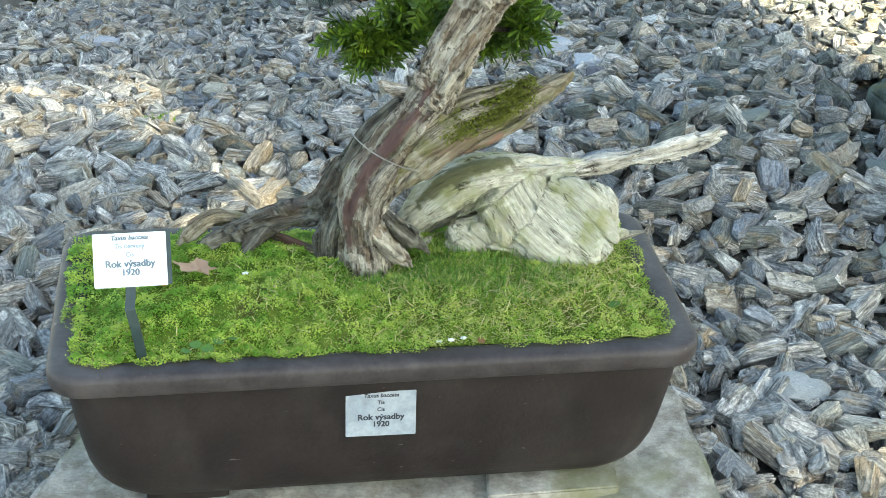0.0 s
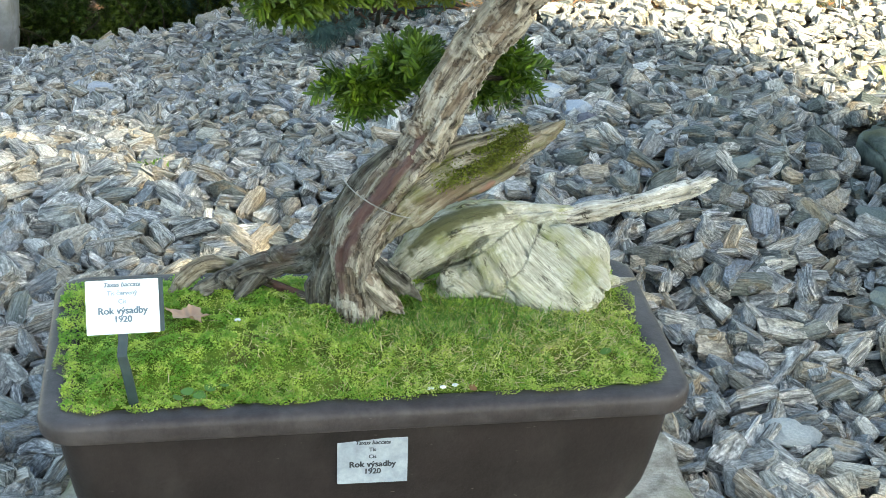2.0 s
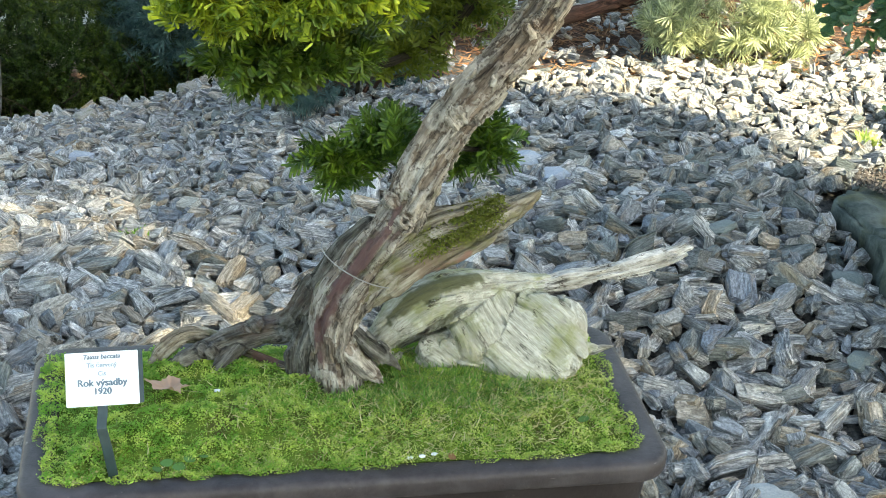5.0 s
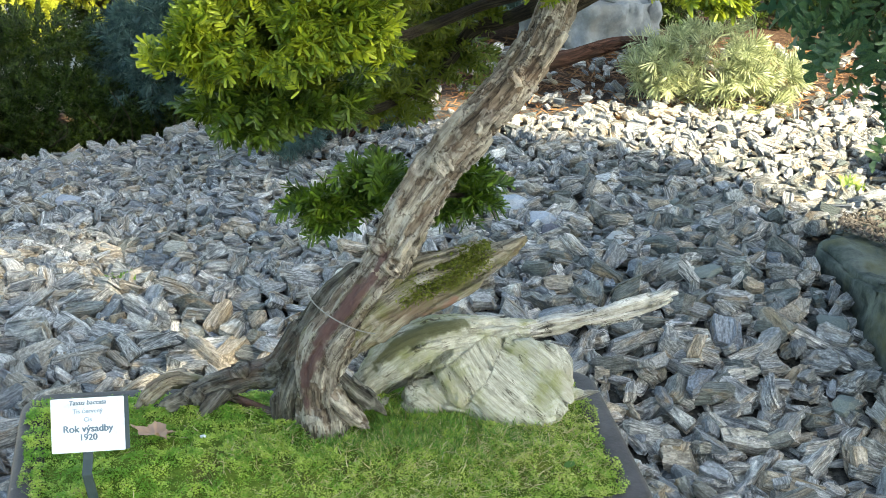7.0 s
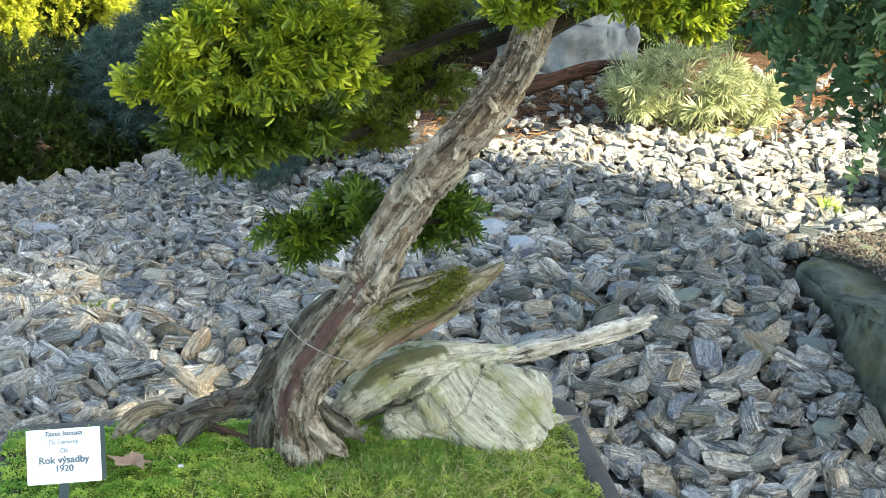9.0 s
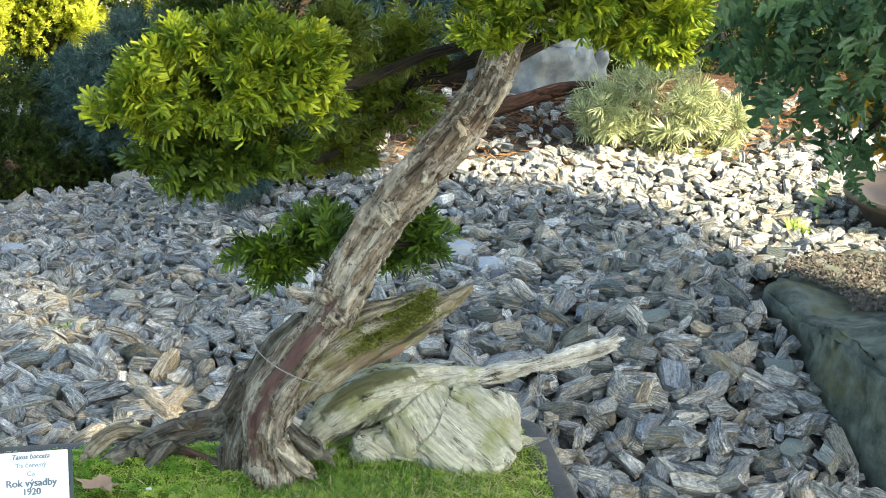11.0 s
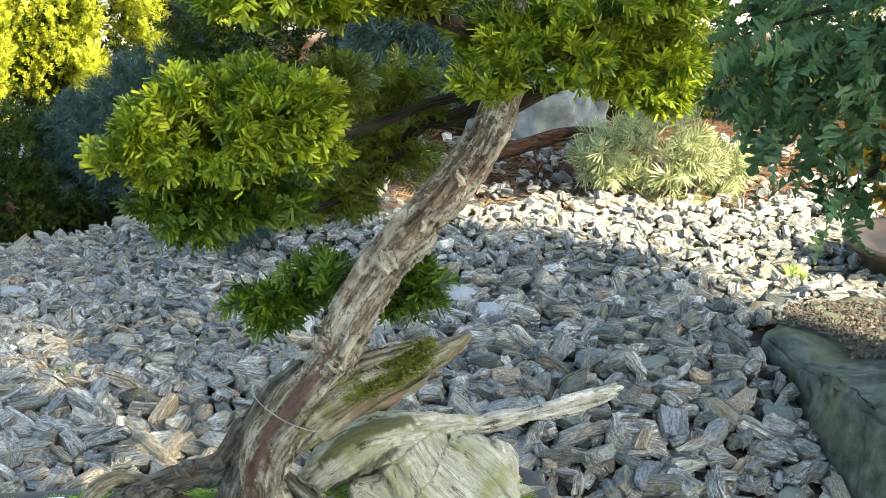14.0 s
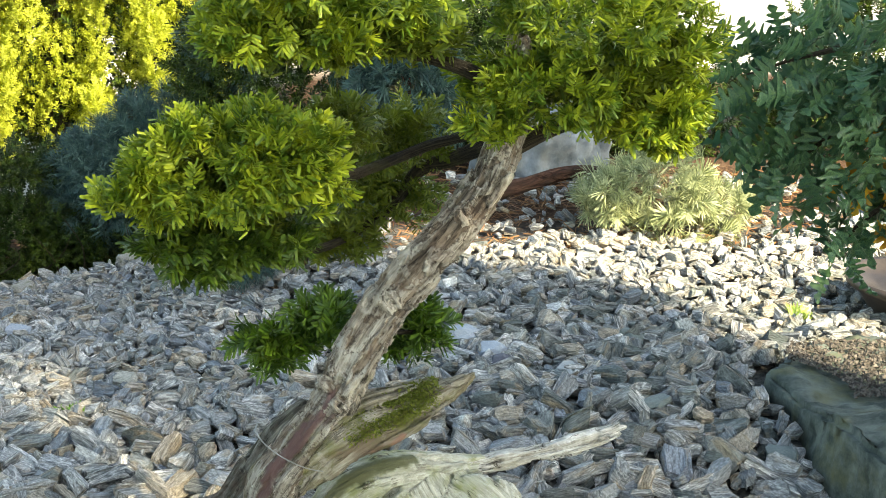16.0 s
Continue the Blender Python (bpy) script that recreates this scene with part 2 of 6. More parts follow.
scuffed(M_POT)
# weathered grey rim; its paler tone also stands for skylight on it
M_POTRIM = simple_material("weathered_skylit_rim", (0.034, 0.028, 0.029), (0.058, 0.049, 0.050), 14.0, 0.5, 0.3, 0.25, 140.0, third=(0.085, 0.075, 0.075), third_scale=9.0)
scuffed(M_POTRIM)
M_SLAB = simple_material("weathered_stone", (0.24, 0.22, 0.185), (0.50, 0.48, 0.43), 26.0, 0.9, 0.2, 0.9, 160.0, (0.36, 0.62), third=(0.20, 0.20, 0.11), third_scale=6.0)
M_GRITTY = simple_material("brown_grit", (0.03, 0.026, 0.022), (0.15, 0.13, 0.11), 60.0, 0.9, 0.2, 0.3)
M_PLINTH = simple_material("green_grey_stone", (0.030, 0.042, 0.036), (0.115, 0.135, 0.115), 16.0, 0.85, 0.25, 1.0, 30.0, third=(0.10, 0.10, 0.045), third_scale=7.0)
M_BOULDER = simple_material("grey_boulder", (0.13, 0.15, 0.165), (0.30, 0.33, 0.345), 9.0, 0.85, 0.25, 1.0, 40.0, third=(0.20, 0.19, 0.16), third_scale=4.0)
M_ROOT = wood_material("root_bark", [(0.28, (0.045, 0.033, 0.028)), (0.45, (0.13, 0.095, 0.08)), (0.6, (0.24, 0.20, 0.17)), (0.75, (0.36, 0.32, 0.28))], (0.17, 0.08, 0.06), 12.0, 0.15, 26.0, 10.0)
M_GREYWOOD = wood_material("grey_dead_branch", [(0.28, (0.09, 0.085, 0.075)), (0.44, (0.33, 0.32, 0.28)), (0.58, (0.50, 0.49, 0.45)), (0.75, (0.64, 0.63, 0.60))], (0.24, 0.23, 0.16), 14.0, 0.05, 7.0, 11.0, 0.8, 0.5)
M_DARKTWIG = wood_material("dark_branch", [(0.3, (0.02, 0.016, 0.012)), (0.5, (0.06, 0.05, 0.035)), (0.7, (0.13, 0.11, 0.07))], (0.09, 0.09, 0.04), 10.0, 0.2)
M_REDBARK = wood_material("red_pine_bark", [(0.3, (0.03, 0.014, 0.009)), (0.48, (0.10, 0.045, 0.028)), (0.65, (0.19, 0.095, 0.06))], (0.07, 0.04, 0.028), 6.0, 0.0, 9.0, 8.0)
M_YEW = leaf_material("yew_needles", (0.095, 0.165, 0.012), (0.38, 0.44, 0.040), (0.28, 0.335, 0.022), 0.22, old=(0.045, 0.10, 0.009))
# greener yew needles, also darkened for the shade under the pads
M_YEWLOWSHADE = leaf_material("green_shade_yew_needles", (0.035, 0.078, 0.008), (0.12, 0.18, 0.014), (0.075, 0.12, 0.008), 0.12, old=(0.022, 0.050, 0.006))
M_YEWSPRIG = leaf_material("fresh_yew_sprig", (0.035, 0.085, 0.008), (0.15, 0.25, 0.025), (0.09, 0.16, 0.012), 0.2, old=(0.025, 0.06, 0.008))
# darker copy of the yew needles, with the shade inside the crown put in
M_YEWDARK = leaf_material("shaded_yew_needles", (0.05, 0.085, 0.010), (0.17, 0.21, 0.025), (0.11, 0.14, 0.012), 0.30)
M_HEDGE = leaf_material("hedge_leaves", (0.36, 0.41, 0.04), (0.72, 0.73, 0.14), (0.62, 0.65, 0.10), 0.5, patch=4.0, old=(0.28, 0.33, 0.04))
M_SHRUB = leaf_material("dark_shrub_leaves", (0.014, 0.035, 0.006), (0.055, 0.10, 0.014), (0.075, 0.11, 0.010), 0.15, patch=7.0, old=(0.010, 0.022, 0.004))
M_SPRUCE = leaf_material("blue_needles", (0.026, 0.075, 0.066), (0.16, 0.25, 0.22), (0.062, 0.125, 0.108), 0.2, patch=8.0, old=(0.025, 0.06, 0.06))
M_PINE = leaf_material("pale_pine_needles", (0.24, 0.28, 0.13), (0.58, 0.61, 0.36), (0.44, 0.47, 0.24), 0.25, patch=5.0, old=(0.14, 0.17, 0.08))
M_OAK = leaf_material("oak_leaves", (0.020, 0.070, 0.036), (0.14, 0.24, 0.085), (0.048, 0.12, 0.068), 0.25, 0.36, 6.0, old=(0.025, 0.078, 0.045))
M_OAKGOLD = leaf_material("turning_oak_leaves", (0.30, 0.17, 0.012), (0.50, 0.33, 0.03), (0.35, 0.14, 0.01), 0.35)
M_MOSS = leaf_material("moss_leaves", (0.18, 0.30, 0.03), (0.62, 0.72, 0.20), (0.64, 0.62, 0.24), 0.3, 0.6, 30.0, old=(0.27, 0.38, 0.06))
M_CREEP = leaf_material("creeping_plant_leaves", (0.12, 0.28, 0.025), (0.48, 0.72, 0.15), (0.46, 0.56, 0.10), 0.3, 0.5, 34.0, old=(0.15, 0.33, 0.035))
M_OLIVE = leaf_material("olive_creeping_leaves", (0.14, 0.20, 0.04), (0.44, 0.46, 0.14), (0.33, 0.26, 0.12), 0.25, 0.6, 30.0)
M_GRASS = leaf_material("grass_blades", (0.17, 0.28, 0.05), (0.50, 0.58, 0.20), (0.36, 0.44, 0.12), 0.3, 0.5, 16.0)
M_DEEPGRASS = leaf_material("deep_green_grass", (0.05, 0.15, 0.02), (0.21, 0.38, 0.07), (0.12, 0.25, 0.04), 0.25, 0.5, 20.0)
M_DARKMOSS = leaf_material("olive_moss", (0.06, 0.075, 0.010), (0.22, 0.25, 0.04), (0.14, 0.155, 0.022), 0.15, 0.8, 30.0)
M_CLOVER = leaf_material("round_green_leaf", (0.06, 0.16, 0.03), (0.10, 0.22, 0.05), (0.08, 0.19, 0.03), 0.25, 0.5)
M_STRAW = leaf_material("dry_grass", (0.36, 0.31, 0.16), (0.62, 0.57, 0.36), (0.48, 0.42, 0.22), 0.2, 0.7)
M_MOSSBED = simple_material("moss_bed", (0.065, 0.12, 0.016), (0.17, 0.23, 0.04), 30.0, 0.95, 0.1, 0.8, 220.0, third=(0.09, 0.075, 0.03), third_scale=12.0)
M_BROWNLEAF = leaf_material("fallen_leaf", (0.42, 0.26, 0.18), (0.52, 0.35, 0.25), (0.47, 0.30, 0.21), 0.2, 0.7)
M_WHITE = simple_material("white_plastic", (0.66, 0.70, 0.74), (0.72, 0.75, 0.78), 20.0, 0.35, 0.5, 0.02)
M_FADED = simple_material("faded_grey_plate", (0.27, 0.315, 0.365), (0.37, 0.415, 0.46), 30.0, 0.5, 0.4, 0.05, 90.0)
M_GREENPOST = simple_material("dark_green_plastic", (0.012, 0.030, 0.032), (0.022, 0.045, 0.046), 15.0, 0.4, 0.5, 0.05)
M_INK = simple_material("dark_ink", (0.03, 0.035, 0.045), (0.05, 0.055, 0.065), 40.0, 0.6, 0.3, 0.0)
M_INKPALE = simple_material("faded_ink", (0.22, 0.31, 0.37), (0.29, 0.37, 0.43), 40.0, 0.6, 0.3, 0.0)
M_INKBLUE = simple_material("blue_grey_ink", (0.12, 0.175, 0.22), (0.16, 0.215, 0.26), 40.0, 0.6, 0.3, 0.0)
M_WIRE = simple_material("grey_wire", (0.20, 0.20, 0.19), (0.32, 0.32, 0.31), 60.0, 0.4, 0.5, 0.05)
M_BOWL = simple_material("dark_brown_glaze", (0.022, 0.016, 0.013), (0.045, 0.034, 0.027), 9.0, 0.4, 0.5, 0.1)
M_RUSTLEAF = leaf_material("rusty_litter_tuft", (0.16, 0.070, 0.028), (0.30, 0.16, 0.07), (0.21, 0.10, 0.04), 0.2)

# ---- setting: ground ----
def grid_axis(lo, hi, fine_lo, fine_hi, step):
    a = np.concatenate([[lo, lo * 0.5 + fine_lo * 0.5, fine_lo - 6, fine_lo - 2], np.arange(fine_lo, fine_hi, step), [fine_hi, fine_hi + 2, fine_hi + 6, hi * 0.5, hi]])
    return np.unique(a)


gx, gy = grid_axis(-400, 400, -3.0, 4.5, 0.1), grid_axis(-400, 600, -2.5, 7.0, 0.1)
GX, GY = np.meshgrid(gx, gy)
GZ = ground_z(GX, GY) - 0.01
nxg, nyg = len(gx), len(gy)
idx = np.arange(nxg * nyg).reshape(nyg, nxg)
gf = np.stack([idx[:-1, :-1], idx[:-1, 1:], idx[1:, 1:], idx[1:, :-1]], -1).reshape(-1, 4)


def ground_material():
    m, ns, ls, b = material("garden_ground", 0.95, 0.1)
    pos = ns.new("ShaderNodeTexCoord").outputs["Object"]
    sep = ns.new("ShaderNodeSeparateXYZ")
    ls.new(pos, sep.inputs[0])
    grit = ramp(ns, ls, noise_tex(ns, ls, pos, 70.0, 5.0, 0.75), [(0.35, (0.03, 0.03, 0.028)), (0.65, (0.15, 0.145, 0.13))])
    litter = ramp(ns, ls, noise_tex(ns, ls, pos, 55.0, 6.0, 0.75, 1.0), [(0.35, (0.025, 0.015, 0.010)), (0.55, (0.085, 0.05, 0.032)), (0.72, (0.22, 0.16, 0.11))])
    path = ramp(ns, ls, noise_tex(ns, ls, pos, 20.0, 5.0, 0.7), [(0.35, (0.40, 0.37, 0.32)), (0.65, (0.60, 0.57, 0.52))])
    wob = ns.new("ShaderNodeMath")
    wob.operation = "MULTIPLY_ADD"
    wob.inputs[1].default_value = 0.5
    ls.new(noise_tex(ns, ls, pos, 2.5, 3.0), wob.inputs[0])
    ls.new(sep.outputs[1], wob.inputs[2])
    f1 = ns.new("ShaderNodeMapRange")
    f1.inputs["From Min"].default_value, f1.inputs["From Max"].default_value = 2.75, 2.95
    ls.new(wob.outputs[0], f1.inputs[0])
    f2 = ns.new("ShaderNodeMapRange")
    f2.inputs["From Min"].default_value, f2.inputs["From Max"].default_value = 5.6, 6.0
    ls.new(wob.outputs[0], f2.inputs[0])
    c = mix(ns, ls, f1.outputs[0], grit, litter)
    c = mix(ns, ls, f2.outputs[0], c, path)
    ls.new(c, b.inputs["Base Color"])
    bump(ns, ls, b, noise_tex(ns, ls, pos, 60.0, 5.0, 0.75), 0.8, 0.01)
    return m


ground = tagged(new("ground", mesh_of("ground", np.stack([GX, GY, GZ], -1).reshape(-1, 3), gf, ground_material(), True)),
                "dark gritty garden ground with brown needle litter at the back", "ground", kind="structure")

# ---- sweep: limbs, trunks, roots ----
def sweep(points, rings=60, around=28, amp=0.12, flutes=7.0, twist=0.6, seed=0, lumps=0.10, flat=None, vlen=1.0, rough=0.0, grit=28.0):
    """Vertices, quads and map of a limb along points (x, y, z, radius); fluted and lumpy."""
    p = np.array([q[:4] for q in points], float)
    k = len(p)
    t = np.linspace(0, k - 1, rings)
    ext = np.vstack([2 * p[0] - p[1], p, 2 * p[-1] - p[-2]])
    i = np.minimum(t.astype(int), k - 2)
    u = (t - i)[:, None]
    a, b, c, d = ext[i], ext[i + 1], ext[i + 2], ext[i + 3]
    path = 0.5 * (2 * b + (c - a) * u + (2 * a - 5 * b + 4 * c - d) * u ** 2 + (3 * b - a - 3 * c + d) * u ** 3)
    centre, rad = path[:, :3], np.maximum(path[:, 3], 0.0008)
    tan = np.gradient(centre, axis=0)
    tan /= np.linalg.norm(tan, axis=1)[:, None]
    side = np.cross(tan, [0.0, -1.0, 0.05])
    side /= np.linalg.norm(side, axis=1)[:, None]
    nor = np.cross(tan, side)
    length = np.concatenate([[0], np.cumsum(np.linalg.norm(np.diff(centre, axis=0), axis=1))])
    verts, uvs = [], []
    for r in range(rings):
        for s in range(around + 1):
            ang = 2 * math.pi * s / around
            ta = ang + twist * length[r] * 4
            q = Vector((math.cos(ta) * flutes / 3, math.sin(ta) * flutes / 3, length[r] * 4 + seed * 7.1))
            ridge = 1 - 2 * abs(noise.noise(q))
            fine = noise.noise(Vector((math.cos(ta) * flutes, math.sin(ta) * flutes, length[r] * 9 + seed * 3.3)))
            lump = noise.noise(Vector((math.cos(ang), math.sin(ang), length[r] * 14 + seed * 1.7)))
            rr = rad[r] * (1 + amp * (ridge - 0.4) + amp * 0.5 * fine + lumps * lump)
            cy = flat if flat else 1.0
            if rough:
                at = Vector(centre[r] + side[r] * math.cos(ang) * rr + nor[r] * math.sin(ang) * rr * cy)
                rr += rough * (noise.noise(at * grit) + 0.5 * noise.noise(at * grit * 2.3) + 0.8 * (0.5 - abs(noise.noise(at * grit * 0.8 + Vector((seed, 3, 1))))))
            verts.append(centre[r] + side[r] * math.cos(ang) * rr + nor[r] * math.sin(ang) * rr * cy)
            uvs.append((s / around, length[r] * vlen))
    w = around + 1
    g = np.arange(rings * w).reshape(rings, w)
    f = np.stack([g[:-1, :-1], g[:-1, 1:], g[1:, 1:], g[1:, :-1]], -1).reshape(-1, 4)
    verts, uvs = list(verts), list(uvs)
    cap = []
    for r, flip in ((0, True), (rings - 1, False)):
        verts.append(centre[r])
        uvs.append((0.5, length[r]))
        e = len(verts) - 1
        for s in range(around):
            cap.append((g[r, s], g[r, s + 1], e, e) if not flip else (g[r, s + 1], g[r, s], e, e))
    return np.array(verts), f, np.array(uvs), cap


def limb(name, points, mat, parent=None, label="", **kw):
    v, f, uv, cap = sweep(points, **kw)
    me = mesh_of(name, v, f, mat, True, uv=uv)
    bmx = bmesh.new()
    bmx.from_mesh(me)
    bmx.verts.ensure_lookup_table()
    uvl = bmx.loops.layers.uv.active
    for q in cap:
        try:
            face = bmx.faces.new([bmx.verts[i] for i in q[:3]])
            face.smooth = True
            for lp in face.loops:
                lp[uvl].uv = uv[lp.vert.index]
        except ValueError:
            pass
    bmesh.ops.remove_doubles(bmx, verts=bmx.verts, dist=1e-5)
    bmesh.ops.recalc_face_normals(bmx, faces=bmx.faces)
    bmx.to_mesh(me)
    bmx.free()
    return part(name, me, parent, label)


# ---- carved wood: limbs melted together, with grooves along the grain ----
def vnoise(p, seed=0):
    """Smooth noise in -1..1 at points (n, 3)."""
    i = np.floor(p).astype(np.int64)
    f = p - i
    f = f * f * (3 - 2 * f)
    def h(a, b, c):
        n = (a * 374761393 + b * 668265263 + c * 2147483647 + seed * 974634777) & 0xFFFFFFFF
        n = ((n ^ (n >> 13)) * 1274126177) & 0xFFFFFFFF
        return ((n ^ (n >> 16)) & 0xFFFF) / 32767.5 - 1
    x, y, z = i[:, 0], i[:, 1], i[:, 2]
    u, v, w = f[:, 0], f[:, 1], f[:, 2]
    def lerp(a, b, t):
        return a + (b - a) * t
    return lerp(lerp(lerp(h(x, y, z), h(x + 1, y, z), u), lerp(h(x, y + 1, z), h(x + 1, y + 1, z), u), v),
                lerp(lerp(h(x, y, z + 1), h(x + 1, y, z + 1), u), lerp(h(x, y + 1, z + 1), h(x + 1, y + 1, z + 1), u), v), w)


def spline(points, n):
    p = np.array(points, float)
    k = len(p)
    t = np.linspace(0, k - 1, n)
    ext = np.vstack([2 * p[0] - p[1], p, 2 * p[-1] - p[-2]])
    i = np.minimum(t.astype(int), k - 2)
    u = (t - i)[:, None]
    a, b, c, d = ext[i], ext[i + 1], ext[i + 2], ext[i + 3]
    return 0.5 * (2 * b + (c - a) * u + (2 * a - 5 * b + 4 * c - d) * u ** 2 + (3 * b - a - 3 * c + d) * u ** 3)


def limb_field(P, points, deep=1.0, n=26):
    """Distance to a limb and grain coordinates (along, across, across)."""
    q = spline(points, n)
    lo, hi = q[:, :3].min(0) - q[:, 3].max() / deep - 0.03, q[:, :3].max(0) + q[:, 3].max() / deep + 0.03
    inside = np.all((P > lo) & (P < hi), axis=1)
    dist, grain = np.full(len(P), 1.0), np.zeros((len(P), 3))
    X = P[inside]
    best = np.full(len(X), 9.0)
    gr = np.zeros((len(X), 3))
    length = 0.0
    for a, b in zip(q, q[1:]):
        ab = b[:3] - a[:3]
        L = np.linalg.norm(ab)
        e = ab / L
        side = np.cross(e, [0.0, -1.0, 0.1])
        side /= np.linalg.norm(side)
        nor = np.cross(e, side)
        t = np.clip((X - a[:3]) @ ab / (L * L), 0, 1)
        v = X - (a[:3] + t[:, None] * ab)
        w = v * np.array([1, deep, 1])
        d = np.linalg.norm(w, axis=1) - (a[3] + (b[3] - a[3]) * t)
        k = d < best
        best[k] = d[k]
        gr[k] = np.stack([length + t[k] * L, v[k] @ side, v[k] @ nor], 1)
        length += L
    dist[inside], grain[inside] = best, gr
    return dist, grain


def blob_field(P, centre, radii, turn, power=2.6):
    r = np.array(radii)
    q = (P - np.array(centre)) @ np.array(Euler([radians(a) for a in turn]).to_matrix())
    d = (np.sum(np.abs(q / r) ** power, axis=1) ** (1 / power) - 1) * r.min()
    return d, np.stack([0.55 * q[:, 0] - 0.83 * q[:, 2], 0.83 * q[:, 0] + 0.55 * q[:, 2], q[:, 1]], 1)


def flake_noise(G, seed):
    """Two sheets of flaking bark: each comes off where its noise is low."""
    u = np.stack([G[:, 0] * 30, G[:, 1] * 62, G[:, 2] * 62], 1)
    w = u + 0.5 * np.stack([vnoise(u * 2.3, seed + 5), vnoise(u * 2.3 + 9, seed + 6), vnoise(u * 2.3 + 4, seed + 7)], 1)
    return vnoise(w, seed + 8) + 0.35 * vnoise(w * 2.7, seed + 9), vnoise(w * 1.7 + 5, seed + 10) + 0.3 * vnoise(w * 4, seed + 11)


def carve(P, add, cuts, k, groove, along, across, seed, flake=0.0):
    """The melted field at points: distance and grain."""
    D, G = np.full(len(P), 1.0), np.zeros((len(P), 3))
    near = np.full(len(P), 9.0)
    for i, (kind, *args) in enumerate(add):
        d, g = limb_field(P, *args) if kind == "limb" else blob_field(P, *args)
        h = np.maximum(k - np.abs(D - d), 0) / k
        D = np.minimum(D, d) - h * h * k * 0.25
        m = d < near
        near[m], G[m] = d[m], g[m] + np.array([i * 1.7, 0, 0])
    m = np.abs(D) < 0.03
    X, q = P[m], G[m]
    u = np.stack([q[:, 0] * along, q[:, 1] * across, q[:, 2] * across], 1)
    a, b = np.abs(vnoise(u, seed)), np.abs(vnoise(u * 2.1 + 7, seed + 1))
    D[m] += groove * (1.5 * np.maximum(0, 1 - a / 0.22) + 0.5 * (1 - 2 * a)) + groove * 0.8 * np.maximum(0, 1 - b / 0.25) + groove * 0.9 * vnoise(X * 24, seed + 2) + groove * 0.35 * vnoise(X * 75, seed + 3) - groove * 0.5
    if flake:
        n1, n2 = flake_noise(q, seed)
        D[m] -= flake * (smoothstep(n1, -0.06, 0.04) + 0.8 * smoothstep(n2, 0.05, 0.15) - 0.8)
    for kind, *args in cuts:
        d, g = limb_field(P, *args)
        D = np.maximum(D, -d)
    return D, G


def carved(name, lo, hi, step, mat, parent, label, add, cuts=(), k=0.014, groove=0.004, along=9.0, across=60.0, seed=1, strip=None, flake=0.0):
    """A mesh of the carved field (surface nets), with its grain and, at will, a peeled strip, as attributes."""
    ax = [np.arange(a, b, step) for a, b in zip(lo, hi)]
    sh = tuple(len(a) for a in ax)
    P = np.stack(np.meshgrid(*ax, indexing="ij"), -1).reshape(-1, 3)
    D = carve(P, add, cuts, k, groove, along, across, seed, flake)[0].reshape(sh)
    In = D < 0
    cell = np.zeros(tuple(n - 1 for n in sh), np.int8)
    for i in (0, 1):
        for j in (0, 1):
            for l in (0, 1):
                cell += In[i:sh[0] - 1 + i, j:sh[1] - 1 + j, l:sh[2] - 1 + l]
    act = (cell > 0) & (cell < 8)
    idx = np.full(act.shape, -1, np.int64)
    c = np.argwhere(act)
    idx[act] = np.arange(len(c))
    acc, cnt = np.zeros((len(c), 3)), np.zeros(len(c))
    corners = [(i, j, l) for i in (0, 1) for j in (0, 1) for l in (0, 1)]
    for a in corners:
        for axis in range(3):
            if a[axis]:
                continue
            b = list(a)
            b[axis] = 1
            da, db = D[tuple((c + a).T)], D[tuple((c + b).T)]
            x = (da < 0) != (db < 0)
            t = np.where(x, da / np.where(x, da - db, 1), 0)
            pt = c + np.array(a, float)
            pt[:, axis] += t
            acc[x] += pt[x]
            cnt[x] += 1
    V = np.array(lo) + step * acc / cnt[:, None]
    faces = []
    for axis in range(3):
        u, w = [(1, 2), (2, 0), (0, 1)][axis]
        sl0 = [slice(1, -1)] * 3
        sl1 = [slice(1, -1)] * 3
        sl0[axis], sl1[axis] = slice(0, -1), slice(1, None)
        a, b = In[tuple(sl0)], In[tuple(sl1)]
        e = np.argwhere(a != b)
        flip = a[tuple(e.T)]
        base = e + 1
        base[:, axis] -= 1
        def at(du, dw):
            q = base.copy()
            q[:, u] += du
            q[:, w] += dw
            return idx[tuple(q.T)]
        f = np.stack([at(-1, -1), at(0, -1), at(0, 0), at(-1, 0)], 1)
        f[~flip] = f[~flip][:, ::-1]
        faces.append(f)
    F = np.concatenate(faces)
    F = F[(F >= 0).all(1)]
    G = carve(V, add, cuts, k, groove, along, across, seed)[1]
    me = mesh_of(name, V, F, mat, True, grain=G)
    peel = np.zeros(len(V))
    if strip:
        d = limb_field(V, strip)[0]
        peel = np.clip(0.8 - d / 0.006 + 0.6 * vnoise(V * 90, 5) + 0.4 * vnoise(V * 220, 6), 0, 0.92)
    sheet, rim = np.full(len(V), 0.5), np.zeros(len(V))
    if flake:
        n1, n2 = flake_noise(G, seed)
        sheet = 0.5 * smoothstep(n1, -0.06, 0.04) + 0.5 * smoothstep(n2, 0.05, 0.15)
        rim = np.maximum(np.exp(-((n1 + 0.05) / 0.06) ** 2), 0.8 * np.exp(-((n2 - 0.06) / 0.05) ** 2))
    me.attributes.new("sheet", "FLOAT", "POINT").data.foreach_set("value", sheet.astype(np.float32))
    me.attributes.new("rim", "FLOAT", "POINT").data.foreach_set("value", rim.astype(np.float32))
    me.attributes.new("peel", "FLOAT", "POINT").data.foreach_set("value", peel.astype(np.float32))
    return part(name, me, parent, label)


